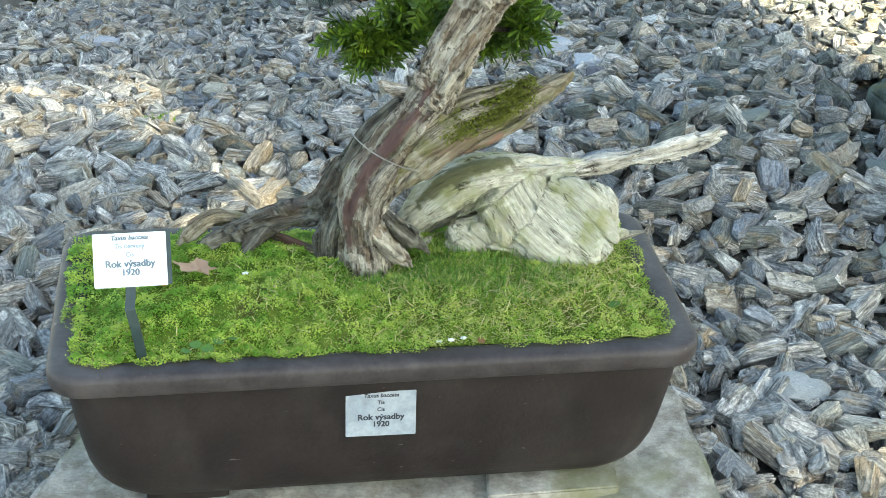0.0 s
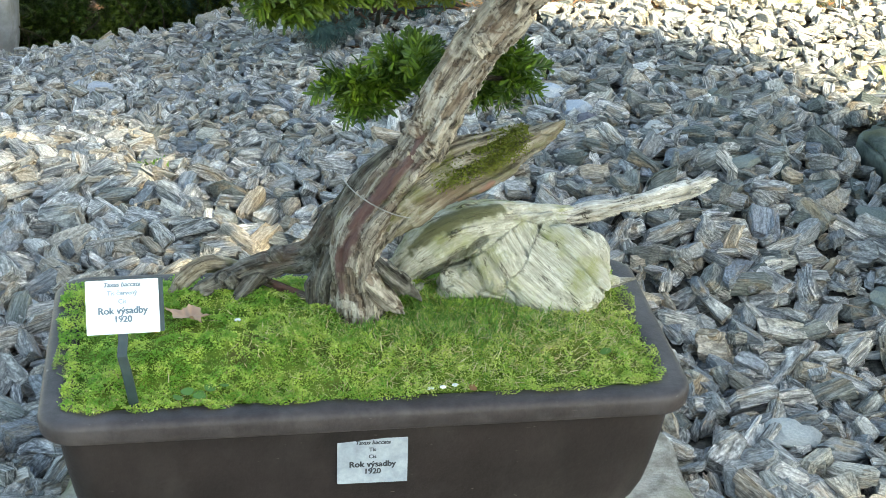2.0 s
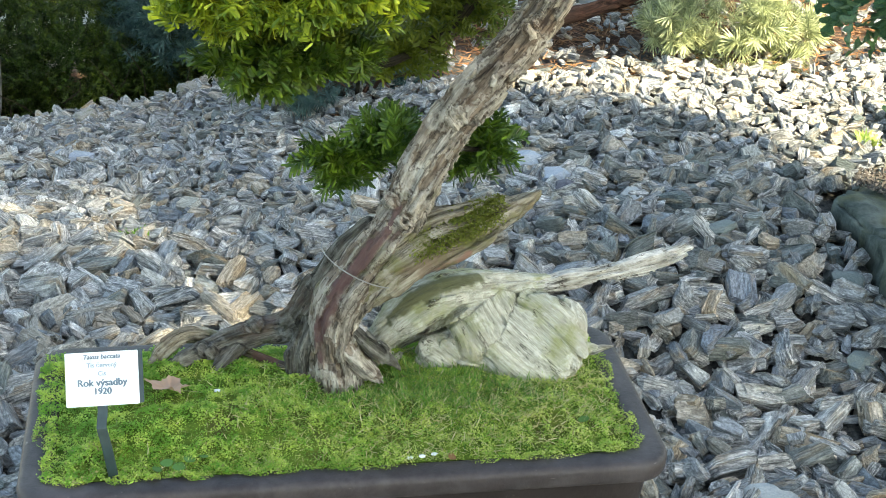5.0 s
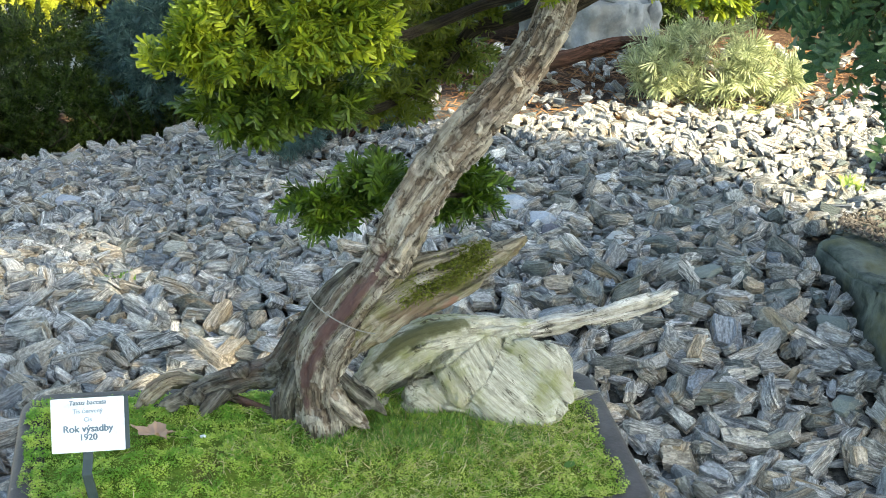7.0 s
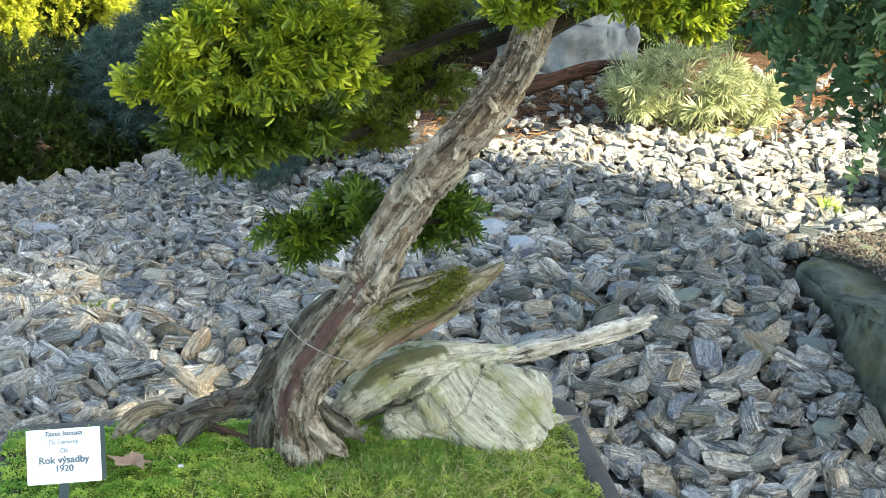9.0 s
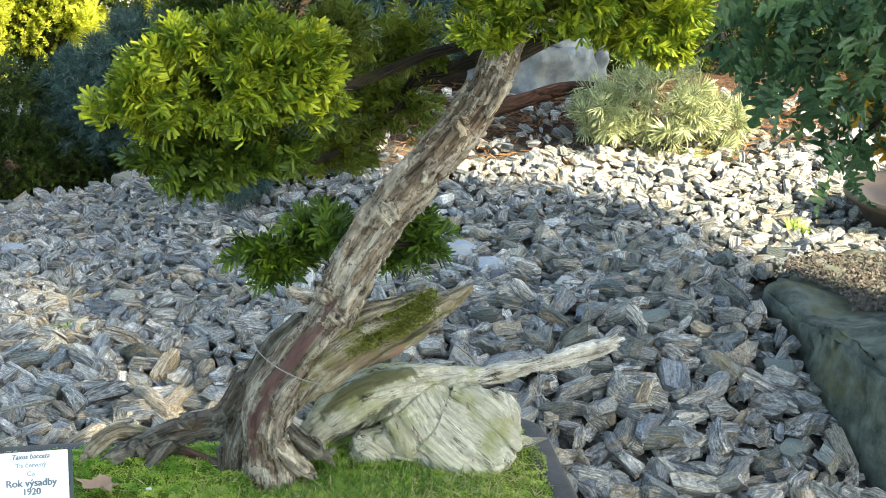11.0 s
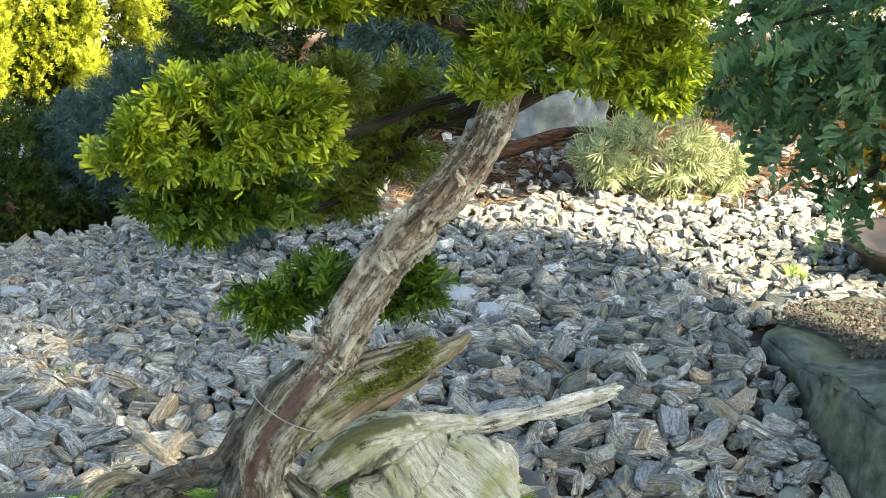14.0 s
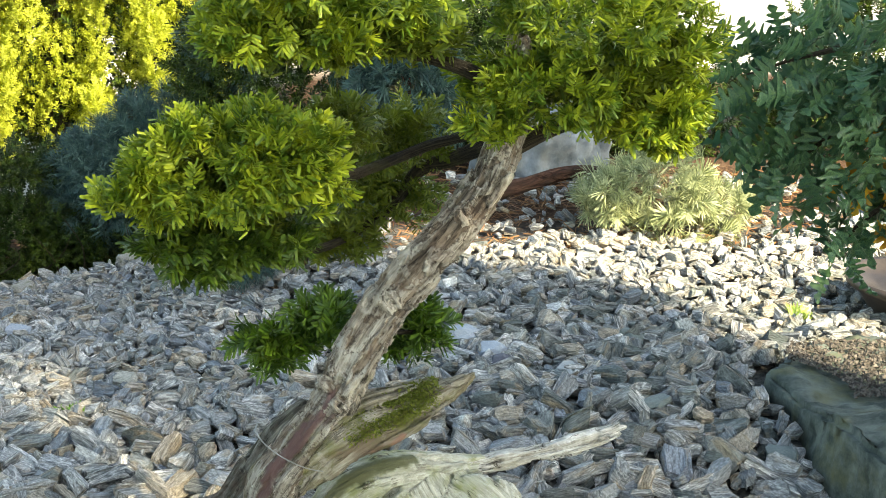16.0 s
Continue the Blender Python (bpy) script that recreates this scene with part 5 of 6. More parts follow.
chip_f = [(0, 1, 3), (1, 2, 3), (2, 0, 3), (0, 2, 1)]
v, f = scatter(chip_v, chip_f, np.stack([px, py, np.full(n, 0.160)], 1), rot_frames(np.stack([g.normal(0, 1, n), g.normal(0, 1, n), g.normal(0, 0.3, n)], 1), g.uniform(-1, 1, n)), g.uniform(0.003, 0.010, n))
tagged(new("grit", mesh_of("grit", v, f, M_GRITTY)), "loose brown grit lying on the stone plinth", "grit", kind="stuff")

bowl = thing("plant_bowl", (1.812, 1.75, 0.1), "dark brown glazed bowl with a broad rim", "plant pot")
bm = bmesh.new()
prof = [(0.0, -0.02), (0.075, -0.02), (0.078, 0.06), (0.085, 0.10), (0.115, 0.145), (0.148, 0.165), (0.153, 0.178), (0.148, 0.188), (0.135, 0.186), (0.125, 0.17), (0.06, 0.160), (0.0, 0.165)]
rings = []
for r, z in prof:
    rings.append([bm.verts.new((1.812 + r * math.cos(2 * math.pi * i / 40), 1.75 + r * math.sin(2 * math.pi * i / 40), z + 0.03)) for i in range(40)] if r else [bm.verts.new((1.812, 1.75, z + 0.03))])
for a, b in zip(rings, rings[1:]):
    for i in range(40):
        q = {0: None}
        fa = [a[i % len(a)], a[(i + 1) % len(a)], b[(i + 1) % len(b)], b[i % len(b)]]
        fa = list(dict.fromkeys(fa))
        if len(fa) > 2:
            bm.faces.new(fa)
part("body", bm_mesh("body", bm, M_BOWL, True), bowl)

oak = thing("oak_bonsai", (1.62, 1.05, 0.16), "small oak bonsai with lobed blue-green leaves beside the plinth's edge", "bonsai tree")
limb("trunk", [(1.62, 1.05, 0.14, 0.05), (1.60, 1.06, 0.35, 0.04), (1.56, 1.08, 0.60, 0.034), (1.50, 1.10, 0.85, 0.028), (1.45, 1.10, 1.10, 0.018), (1.40, 1.10, 1.25, 0.008)], M_ROOT, oak, rings=40, around=20, amp=0.15, seed=31)
limb("branch", [(1.50, 1.10, 0.86, 0.016), (1.38, 1.09, 0.86, 0.010), (1.25, 1.08, 0.82, 0.007), (1.14, 1.08, 0.74, 0.003)], M_DARKTWIG, oak, rings=30, around=10, amp=0.1, seed=32)
limb("branch", [(1.47, 1.10, 0.98, 0.014), (1.32, 1.08, 1.00, 0.009), (1.15, 1.08, 0.97, 0.005), (1.02, 1.08, 0.93, 0.002)], M_DARKTWIG, oak, rings=30, around=10, amp=0.1, seed=33)
limb("branch", [(1.54, 1.09, 0.75, 0.012), (1.42, 1.06, 0.70, 0.008), (1.30, 1.05, 0.62, 0.005), (1.24, 1.05, 0.54, 0.002)], M_DARKTWIG, oak, rings=30, around=10, amp=0.1, seed=34)


def oak_leaf(seed, curl, mat, name):
    """A lobed leaf along x with a raised midrib and curled lobes."""
    g = np.random.default_rng(seed)
    half = [(0.0, 0.015), (0.12, 0.03)]
    lobes = 4
    for i in range(lobes):
        s = 0.16 + 0.195 * i
        w = 0.30 * math.sin(math.pi * min(1, 0.28 + 0.19 * i)) * g.uniform(0.8, 1.15)
        half += [(s, 0.06), (s + 0.03, 0.085), (s + 0.065, w * 0.80), (s + 0.105, w), (s + 0.145, w * 0.97), (s + 0.172, w * 0.72), (s + 0.170, 0.10)]
    half += [(0.98, 0.05), (1.0, 0.0)]
    v, f = [], []
    for s, w in half:
        sag = -curl * s * s
        v += [(s, 0, sag), (s, w, sag + 0.42 * w + 0.18 * g.normal() * w), (s, -w, sag + 0.30 * w + 0.18 * g.normal() * w)]
    for i in range(len(half) - 1):
        a, b = 3 * i, 3 * i + 3
        f += [(a, b, b + 1, a + 1), (a, a + 2, b + 2, b)]
    return mesh_of(name, v, f, mat, True)


OAK = [oak_leaf(60 + i, 0.12 + 0.1 * i, M_OAK, "leaf") for i in range(4)]
OAKG = [oak_leaf(70 + i, 0.2, M_OAKGOLD, "leaf") for i in range(2)]
g = np.random.default_rng(77)


def hang_leaf(me, p, d, spin, size, parent):
    fr = rot_frames(np.array([d]), np.array([spin]))[0]
    m = Matrix([list(fr[i]) for i in range(3)]).to_4x4()
    ob = new("leaf", me)
    ob.parent = parent
    ob.matrix_parent_inverse = parent.matrix_world.inverted()
    ob.matrix_basis = Matrix.Translation(p) @ m @ Matrix.Scale(size, 4)
    return ob


clusters = [((1.15, 1.08, 0.91), (0.16, 0.16, 0.13), 70), ((1.30, 1.08, 0.98), (0.18, 0.16, 0.14), 95), ((1.13, 1.08, 0.79), (0.11, 0.14, 0.10), 40), ((1.32, 1.05, 0.78), (0.16, 0.14, 0.14), 85), ((1.27, 1.04, 0.66), (0.11, 0.10, 0.06), 26), ((1.25, 1.03, 0.56), (0.03, 0.04, 0.05), 6), ((1.48, 1.08, 0.85), (0.14, 0.14, 0.22), 120)]
singles, joined = 0, {False: [], True: []}
for c, r, n in clusters:
    for i in range(n):
        u = g.normal(0, 1, 3)
        u /= np.linalg.norm(u)
        p = np.array(c) + u * np.array(r) * g.uniform(0.5, 1.0)
        d = u * np.array([0.9, 0.3, 0.6]) + g.normal(0, 0.5, 3) * np.array([1, 0.4, 1]) + np.array([-0.15, -0.1, -0.35])
        gold = p[0] > 1.31 and p[2] < 0.84 and g.random() < 0.4
        k, spin, size = int(g.integers(0, 2 if gold else 4)), 1.1 + g.normal(0, 0.6), g.uniform(0.070, 0.115)
        if u[1] < 0.1 and singles < 300:
            hang_leaf((OAKG if gold else OAK)[k], tuple(p), d, spin, size, oak)
            singles += 1
        else:
            me = (OAKG if gold else OAK)[k]
            co = np.empty(len(me.vertices) * 3, np.float32)
            me.vertices.foreach_get("co", co)
            joined[bool(gold)].append(scatter(co.reshape(-1, 3), [tuple(q.vertices) for q in me.polygons], p[None], rot_frames(d[None], np.array([spin])), np.array([size])))
for gold, pieces in joined.items():
    v, f = join(pieces)
    tagged(part("leaves", mesh_of("leaves", v, f, M_OAKGOLD if gold else M_OAK, True), oak, "golden autumn leaves" if gold else "blue-green lobed leaves"), kind="stuff")

# ---- shrubs behind ----
pine = thing("dwarf_pine", (1.55, 2.65, 0.08), "pale sunlit dwarf pine with a leaning red-brown trunk", "shrub")
limb("trunk", [(0.80, 2.62, 0.09, 0.027), (0.88, 2.62, 0.175, 0.025), (0.98, 2.62, 0.205, 0.024), (1.10, 2.62, 0.24, 0.020), (1.20, 2.60, 0.255, 0.014), (1.27, 2.57, 0.235, 0.009), (1.36, 2.52, 0.19, 0.005)], M_REDBARK, pine, "leaning red-brown trunk", rings=50, around=24, amp=0.2, seed=41)
foliage("crown", PINE_SHOOTS, [((1.38, 2.5, 0.235), (0.23, 0.20, 0.11), 110), ((1.19, 2.45, 0.22), (0.10, 0.14, 0.10), 40), ((1.55, 2.5, 0.18), (0.14, 0.15, 0.10), 60), ((1.42, 2.45, 0.11), (0.2, 0.15, 0.05), 45)], M_PINE, 61, pine, 0.3, (0.9, 1.4), 0.4, "pale grey-green needles")

spruce = thing("blue_spruce", (-0.22, 3.75, -0.42), "dense blue-grey dwarf spruce at the edge of the gravel", "shrub")
limb("trunk", [(-0.22, 3.75, -0.5, 0.04), (-0.22, 3.75, -0.1, 0.03), (-0.2, 3.75, 0.15, 0.01)], M_DARKTWIG, spruce, rings=12, around=10, seed=42)
foliage("crown", SPRUCE_SHOOTS, [((-0.24, 3.7, -0.10), (0.26, 0.25, 0.20), 420), ((-0.10, 3.75, 0.02), (0.22, 0.25, 0.18), 280), ((-0.30, 3.7, -0.22), (0.2, 0.2, 0.14), 180), ((0.12, 3.75, 0.35), (0.16, 0.2, 0.16), 120)], M_SPRUCE, 62, spruce, 0.25, (0.9, 1.4), 0.5)

spruce2 = thing("blue_spruce", (0.30, 2.45, 0.03), "low dwarf spruce with bare reddish stems behind the yew", "shrub")
for i in range(16):
    a = g.uniform(0, 6.3)
    b = Vector((0.28 + g.normal(0, 0.05), 2.42 + g.normal(0, 0.04), 0.03))
    e = b + Vector((math.cos(a) * 0.25, math.sin(a) * 0.16, g.uniform(0.05, 0.2)))
    limb("stem", [(*b, 0.007), (*(b.lerp(e, 0.5) + Vector((0, 0, 0.03))), 0.005), (*e, 0.002)], M_REDBARK if i % 2 else M_DARKTWIG, spruce2, rings=10, around=7, amp=0.1, seed=i)
foliage("crown", SPRUCE_SHOOTS, [((0.30, 2.55, 0.20), (0.26, 0.2, 0.10), 220), ((0.12, 2.4, 0.07), (0.12, 0.12, 0.06), 70), ((0.42, 2.4, 0.06), (0.1, 0.1, 0.05), 50)], M_SPRUCE, 63, spruce2, 0.1, (0.7, 1.0), 0.5)

spruce3 = thing("blue_spruce", (0.70, 3.1, 0.08), "blue-grey pine bush behind the yew", "shrub")
limb("trunk", [(0.70, 3.1, 0.0, 0.03), (0.70, 3.1, 0.3, 0.02), (0.68, 3.1, 0.5, 0.01)], M_REDBARK, spruce3, rings=12, around=10, seed=43)
foliage("crown", PINE_SHOOTS, [((0.68, 3.1, 0.42), (0.20, 0.16, 0.14), 230), ((0.82, 3.1, 0.30), (0.12, 0.12, 0.10), 100)], M_SPRUCE, 64, spruce3, 0.2, (1.0, 1.5), 0.4)
foliage("dry_tuft", PINE_SHOOTS, [((0.62, 3.15, 0.16), (0.05, 0.05, 0.05), 30)], M_RUSTLEAF, 65, spruce3, 0.1, (0.7, 1.0), 0.2, "rusty dry needles")

hedge = thing("yew_hedge", (-0.5, 4.9, -0.55), "tall sunlit yellow-green yew hedge", "hedge")
limb("trunk", [(-0.5, 4.9, -0.8, 0.05), (-0.5, 4.9, 0.0, 0.04), (-0.5, 4.9, 0.8, 0.02)], M_DARKTWIG, hedge, rings=12, around=10, seed=44)
gh = np.random.default_rng(88)
plumes = []
for i in range(145):
    hx, hz = gh.uniform(-1.55, 0.20), gh.uniform(-0.20, 0.95)
    plumes.append(((hx, 4.8 + gh.uniform(-0.16, 0.2), hz), (gh.uniform(0.045, 0.085), 0.08, gh.uniform(0.14, 0.26)), 75))
foliage("crown", PLUME_SHOOTS, plumes, M_HEDGE, 66, hedge, 1.3, (0.8, 1.3), 0.5)
# dark shrub leaves put shade into the gaps of the yellow-green hedge
foliage("inner_foliage", HEDGE_SHOOTS, [((-0.75, 4.95, 0.20), (0.45, 0.2, 0.80), 700), ((-0.22, 4.95, 0.15), (0.33, 0.2, 0.75), 500)], M_SHRUB, 71, hedge, 0.9, (1.0, 1.7), 0.3, "inner hedge foliage, coloured dark for the shade in the hedge")

shrub = thing("dark_shrub", (-0.55, 3.7, -0.42), "dark green shrub in the shade", "shrub")
limb("trunk", [(-0.55, 3.7, -0.6, 0.03), (-0.55, 3.7, -0.2, 0.02)], M_DARKTWIG, shrub, rings=8, around=8, seed=45)
# the last clump is added to darken the hedge's shaded foot
foliage("crown", HEDGE_SHOOTS, [((-0.62, 3.6, -0.30), (0.36, 0.24, 0.18), 1300), ((-0.28, 3.55, -0.32), (0.28, 0.18, 0.16), 700), ((-0.62, 3.5, -0.50), (0.40, 0.22, 0.16), 700), ((-1.0, 3.6, -0.30), (0.3, 0.2, 0.20), 450), ((-0.72, 3.8, -0.07), (0.36, 0.2, 0.08), 420)], M_SHRUB, 67, shrub, 0.3, (0.7, 1.15), 0.35)

gt = np.random.default_rng(909)
for i in range(7):
    a = Vector((-0.80 + 0.09 * i + gt.normal(0, 0.03), 3.36, -0.42 + gt.uniform(0, 0.1)))
    e = a + Vector((gt.normal(0, 0.10), gt.uniform(-0.06, 0.02), gt.uniform(0.10, 0.26)))
    limb("twig", [(*a, 0.003), (*(a.lerp(e, 0.5) + Vector((0.03, 0, 0))), 0.0025), (*e, 0.001)], M_DARKTWIG, shrub, "bare dark twig", rings=8, around=6, amp=0.1, seed=i)

back = thing("dark_shrub", (0.6, 3.7, 0.0), "dark green shrubs behind the gravel bed", "shrub")
limb("trunk", [(0.6, 3.7, -0.1, 0.05), (0.6, 3.7, 0.6, 0.04)], M_DARKTWIG, back, rings=8, around=8, seed=46)
foliage("crown", HEDGE_SHOOTS, [((0.35, 3.6, 0.30), (0.40, 0.25, 0.45), 1100), ((0.85, 3.65, 0.35), (0.35, 0.25, 0.45), 900)], M_SHRUB, 68, back, 0.4, (0.9, 1.5), 0.4)
rear = thing("back_hedge", (-0.6, 6.0, -0.7), "dark hedge closing the back of the garden", "hedge")
limb("trunk", [(-0.6, 6.0, -1.0, 0.06), (-0.6, 6.0, 0.6, 0.05)], M_DARKTWIG, rear, rings=8, around=8, seed=48)
foliage("crown", HEDGE_SHOOTS, [((-1.3, 5.9, -0.1), (0.7, 0.3, 0.9), 1500), ((-0.3, 5.9, -0.1), (0.7, 0.3, 0.9), 1700), ((0.7, 5.9, -0.1), (0.7, 0.3, 0.9), 1500), ((1.6, 5.9, -0.1), (0.6, 0.3, 0.75), 1300)], M_SHRUB, 70, rear, 0.4, (1.6, 2.4), 0.45)
back2 = thing("dark_shrub", (2.2, 3.4, 0.0), "dark green shrubs behind the oak", "shrub")
limb("trunk", [(2.2, 3.4, -0.1, 0.05), (2.2, 3.4, 0.5, 0.04)], M_DARKTWIG, back2, rings=8, around=8, seed=47)
foliage("crown", HEDGE_SHOOTS, [((2.60, 3.4, 0.35), (0.50, 0.25, 0.55), 1500), ((1.85, 3.5, 0.08), (0.45, 0.2, 0.30), 1000), ((1.30, 3.6, 0.30), (0.30, 0.2, 0.40), 800)], M_SHRUB, 69, back2, 0.4, (0.9, 1.5), 0.4)

def smooth_boulder(at, size, seed, mat, label):
    bm = bmesh.new()
    bmesh.ops.create_icosphere(bm, subdivisions=4, radius=1.0)
    for v in bm.verts:
        d = v.co.normalized()
        k = 1 + 0.16 * noise.noise(d * 1.4 + Vector((seed, 0, 0))) + 0.04 * noise.noise(d * 5)
        v.co = Vector([math.copysign(abs(q) ** 0.7, q) for q in d]) * 0.9 * k
    bm.transform(Matrix.Translation(at) @ Matrix.Diagonal((*size, 1)))
    tagged(new("boulder", bm_mesh("boulder", bm, mat, True)), label, "boulder")


tagged(new("boulder", irregular_block("boulder", [(0.90, 3.02), (1.06, 2.94), (1.26, 2.97), (1.40, 3.06), (1.36, 3.26), (1.10, 3.30), (0.93, 3.20)], -0.05, 0.31, M_BOULDER, 12.0, 0.05, 0.035, 6, True)),
       "angular pale grey boulder behind the pine trunk", "boulder")
smooth_boulder((2.32, 2.62, 0.06), (0.28, 0.20, 0.19), 15.0, M_BOULDER, "low grey boulder at the far edge of the gravel")
smooth_boulder((-0.99, 3.35, -0.20), (0.15, 0.14, 0.40), 4.0, M_BOULDER, "upright smooth grey rock at the end of the gravel")

# tall unseen tree, added behind the walk to shade all but the bed's back
shade = thing("unseen_shade_tree", (4.9, -5.2, -0.02), "tall unseen broad-leaved tree added to shade the bed", "tree")
limb("trunk", [(4.9, -5.2, -0.1, 0.22), (4.9, -5.2, 2.0, 0.17), (4.85, -5.1, 4.2, 0.12), (4.8, -5.0, 6.0, 0.05)], M_ROOT, shade, rings=30, around=18, amp=0.12, seed=81)
for a, b in (((4.86, -5.15, 3.6), (3.2, -4.0, 5.6)), ((4.86, -5.12, 3.9), (6.0, -5.2, 5.8)), ((4.85, -5.1, 4.2), (5.2, -3.4, 5.9)), ((4.85, -5.1, 4.0), (4.2, -6.3, 5.6))):
    a, b = Vector(a), Vector(b)
    limb("limb", [(*a, 0.09), (*(a.lerp(b, 0.5) + Vector((0, 0, 0.3))), 0.06), (*b, 0.02)], M_ROOT, shade, rings=14, around=10, amp=0.1, seed=a.z)
g = np.random.default_rng(801)
# leaf clumps stand on the sun's rays to each spot kept in shade
spots = []
for sx in np.arange(-2.0, 2.9, 0.42):
    for sy in np.arange(-1.6, 3.3, 0.42):
        a, b = sx + g.uniform(-0.1, 0.1), sy + g.uniform(-0.1, 0.1)
        if b < (1.92 - 0.3 * max(0.0, a - 0.6) - 1.6 * max(0.0, a - 1.05) if a > 0.42 else 2.75 - 0.4 * a):
            spots.append((a, b))
# further clumps to shade the boulder and the shrubs at the back
spots += [(0.85, 2.95), (1.05, 3.15), (0.75, 3.3), (0.2, 3.0), (-0.6, 3.55), (-0.2, 3.75), (0.1, 3.5), (-0.9, 3.7), (0.5, 3.4)]
big_leaf = [(0, 0, 0), (0.5, 0.45, 0.06), (1, 0, -0.05), (0.5, -0.45, 0.06)]
pieces = []
for a, b in spots:
    c = np.array([a, b, 0.12]) + np.array(S) * (8.6 + g.normal(0, 0.5))
    # leaf counts are thinned or thickened to set the brightness of each spot
    n = int(270 + 640 * float(smoothstep(a, -0.05, 0.62)))
    n = n if b > 0.55 else (200 if a > 0.45 else max(420, int(0.60 * n)))
    n = n if b < 3.2 else 600
    n = 560 if b > 2.05 and a < 0.42 else n
    wide, small = (0.75, 0.62) if n < 400 else (0.38, 1.0)
    u = g.normal(0, 1, (n, 3))
    u *= (g.uniform(0.2, 1, n) ** 0.45 / np.linalg.norm(u, axis=1))[:, None]
    pieces.append(scatter(big_leaf, [(0, 1, 2, 3)], c + u * np.array([wide, wide, 0.36]), rot_frames(g.normal(0, 1, (n, 3)), g.uniform(0, 6, n)), small * g.uniform(0.07, 0.12, n)))
v, f = join(pieces)
part("crown", mesh_of("crown", v, f, M_SHRUB), shade)

# ---- fallen leaf and bits on the moss ----
def maple_leaf(name, at, size, mat, label, category):
    """A dry five-lobed leaf with crumpled, upturned edges and a stalk."""
    bm = bmesh.new()
    rings = []
    n = 60
    for k in (0.0, 0.35, 0.7, 1.0):
        ring = []
        for i in range(n):
            a = 2 * math.pi * i / n
            lobe = 0.62 + 0.38 * abs(math.cos(2.5 * a)) ** 1.5 + 0.07 * math.sin(15 * a)
            lobe *= 1.0 - 0.35 * max(0.0, -math.cos(a)) ** 2
            p = Vector((math.cos(a), math.sin(a), 0)) * k * lobe
            p.z = 0.34 * k * k * (0.5 + noise.noise(Vector((math.cos(a) * 1.5, math.sin(a) * 1.5, k)))) + 0.10 * noise.noise(p * 5)
            ring.append(bm.verts.new(p) if k or i == 0 else None)
        rings.append(ring)
    for i in range(n):
        bm.faces.new((rings[0][0], rings[1][i], rings[1][(i + 1) % n]))
        for a, b in zip(rings[1:], rings[2:]):
            bm.faces.new((a[i], b[i], b[(i + 1) % n], a[(i + 1) % n]))
    stalk = [bm.verts.new(p) for p in ((-0.4, 0.03, 0.05), (-0.4, -0.03, 0.05), (-1.3, -0.02, 0.25), (-1.3, 0.02, 0.25))]
    bm.faces.new(stalk)
    bm.transform(Matrix.Translation(at) @ pose(0, 0, 0, 16, -4, 150) @ Matrix.Diagonal((size, size * 0.85, size, 1)))
    return tagged(new(name, bm_mesh(name, bm, mat, True)), label, category)


maple_leaf("fallen_leaf", (-0.252, 0.208, float(moss_z(-0.252, 0.208)) + 0.012), 0.040, M_BROWNLEAF, "dry brown lobed leaf lying on the moss", "leaf")
for i, (bx, by) in enumerate(((-0.183, 0.205), (0.082, 0.045), (0.100, 0.047), (0.118, 0.05))):
    bm = bmesh.new()
    bmesh.ops.create_icosphere(bm, subdivisions=1, radius=0.0045, matrix=pose(bx, by, float(moss_z(bx, by)) + 0.006) @ Matrix.Diagonal((1.2, 0.8, 0.6, 1)))
    tagged(new("pebble", bm_mesh("pebble", bm, M_WHITE)), "tiny white pebble on the moss", "pebble", "pebbles on the moss")

def round_leaf(name, at, size, mat, yaw, tilt, label, category, group=""):
    bm = bmesh.new()
    c = bm.verts.new((0, 0, -0.06))
    ring = [bm.verts.new((math.cos(a) * (1 + 0.08 * math.sin(5 * a)), math.sin(a) * 0.85, 0.05 * math.sin(2 * a))) for a in [2 * math.pi * i / 14 for i in range(14)]]
    for i in range(14):
        bm.faces.new((c, ring[i], ring[(i + 1) % 14]))
    bm.transform(Matrix.Translation(at) @ pose(0, 0, 0, tilt, 0, yaw) @ Matrix.Scale(size, 4))
    return tagged(new(name, bm_mesh(name, bm, mat, True)), label, category, group)


for i, (bx, by, sz, mat) in enumerate(((-0.257, 0.060, 0.009, M_CLOVER), (-0.240, 0.052, 0.010, M_CLOVER), (-0.225, 0.064, 0.010, M_CLOVER), (-0.270, 0.050, 0.008, M_CLOVER), (-0.206, 0.066, 0.007, M_CLOVER), (-0.305, 0.190, 0.013, M_CLOVER), (0.346, 0.095, 0.010, M_CLOVER))):
    round_leaf("clover_leaf", (bx, by, float(moss_z(bx, by)) + 0.008), sz, mat, 40 * i, 12, "round green creeping-plant leaf on the moss", "leaf", "round leaves on the moss")
round_leaf("yellow_leaf", (-0.300, 0.185, float(moss_z(-0.30, 0.185)) + 0.009), 0.006, M_OAKGOLD, 20, 15, "small yellow fallen leaf on the moss", "leaf")
round_leaf("orange_leaf", (0.142, 0.040, float(moss_z(0.142, 0.045)) + 0.007), 0.007, M_RUSTLEAF, 60, 20, "small orange fallen leaf by the rim", "leaf")

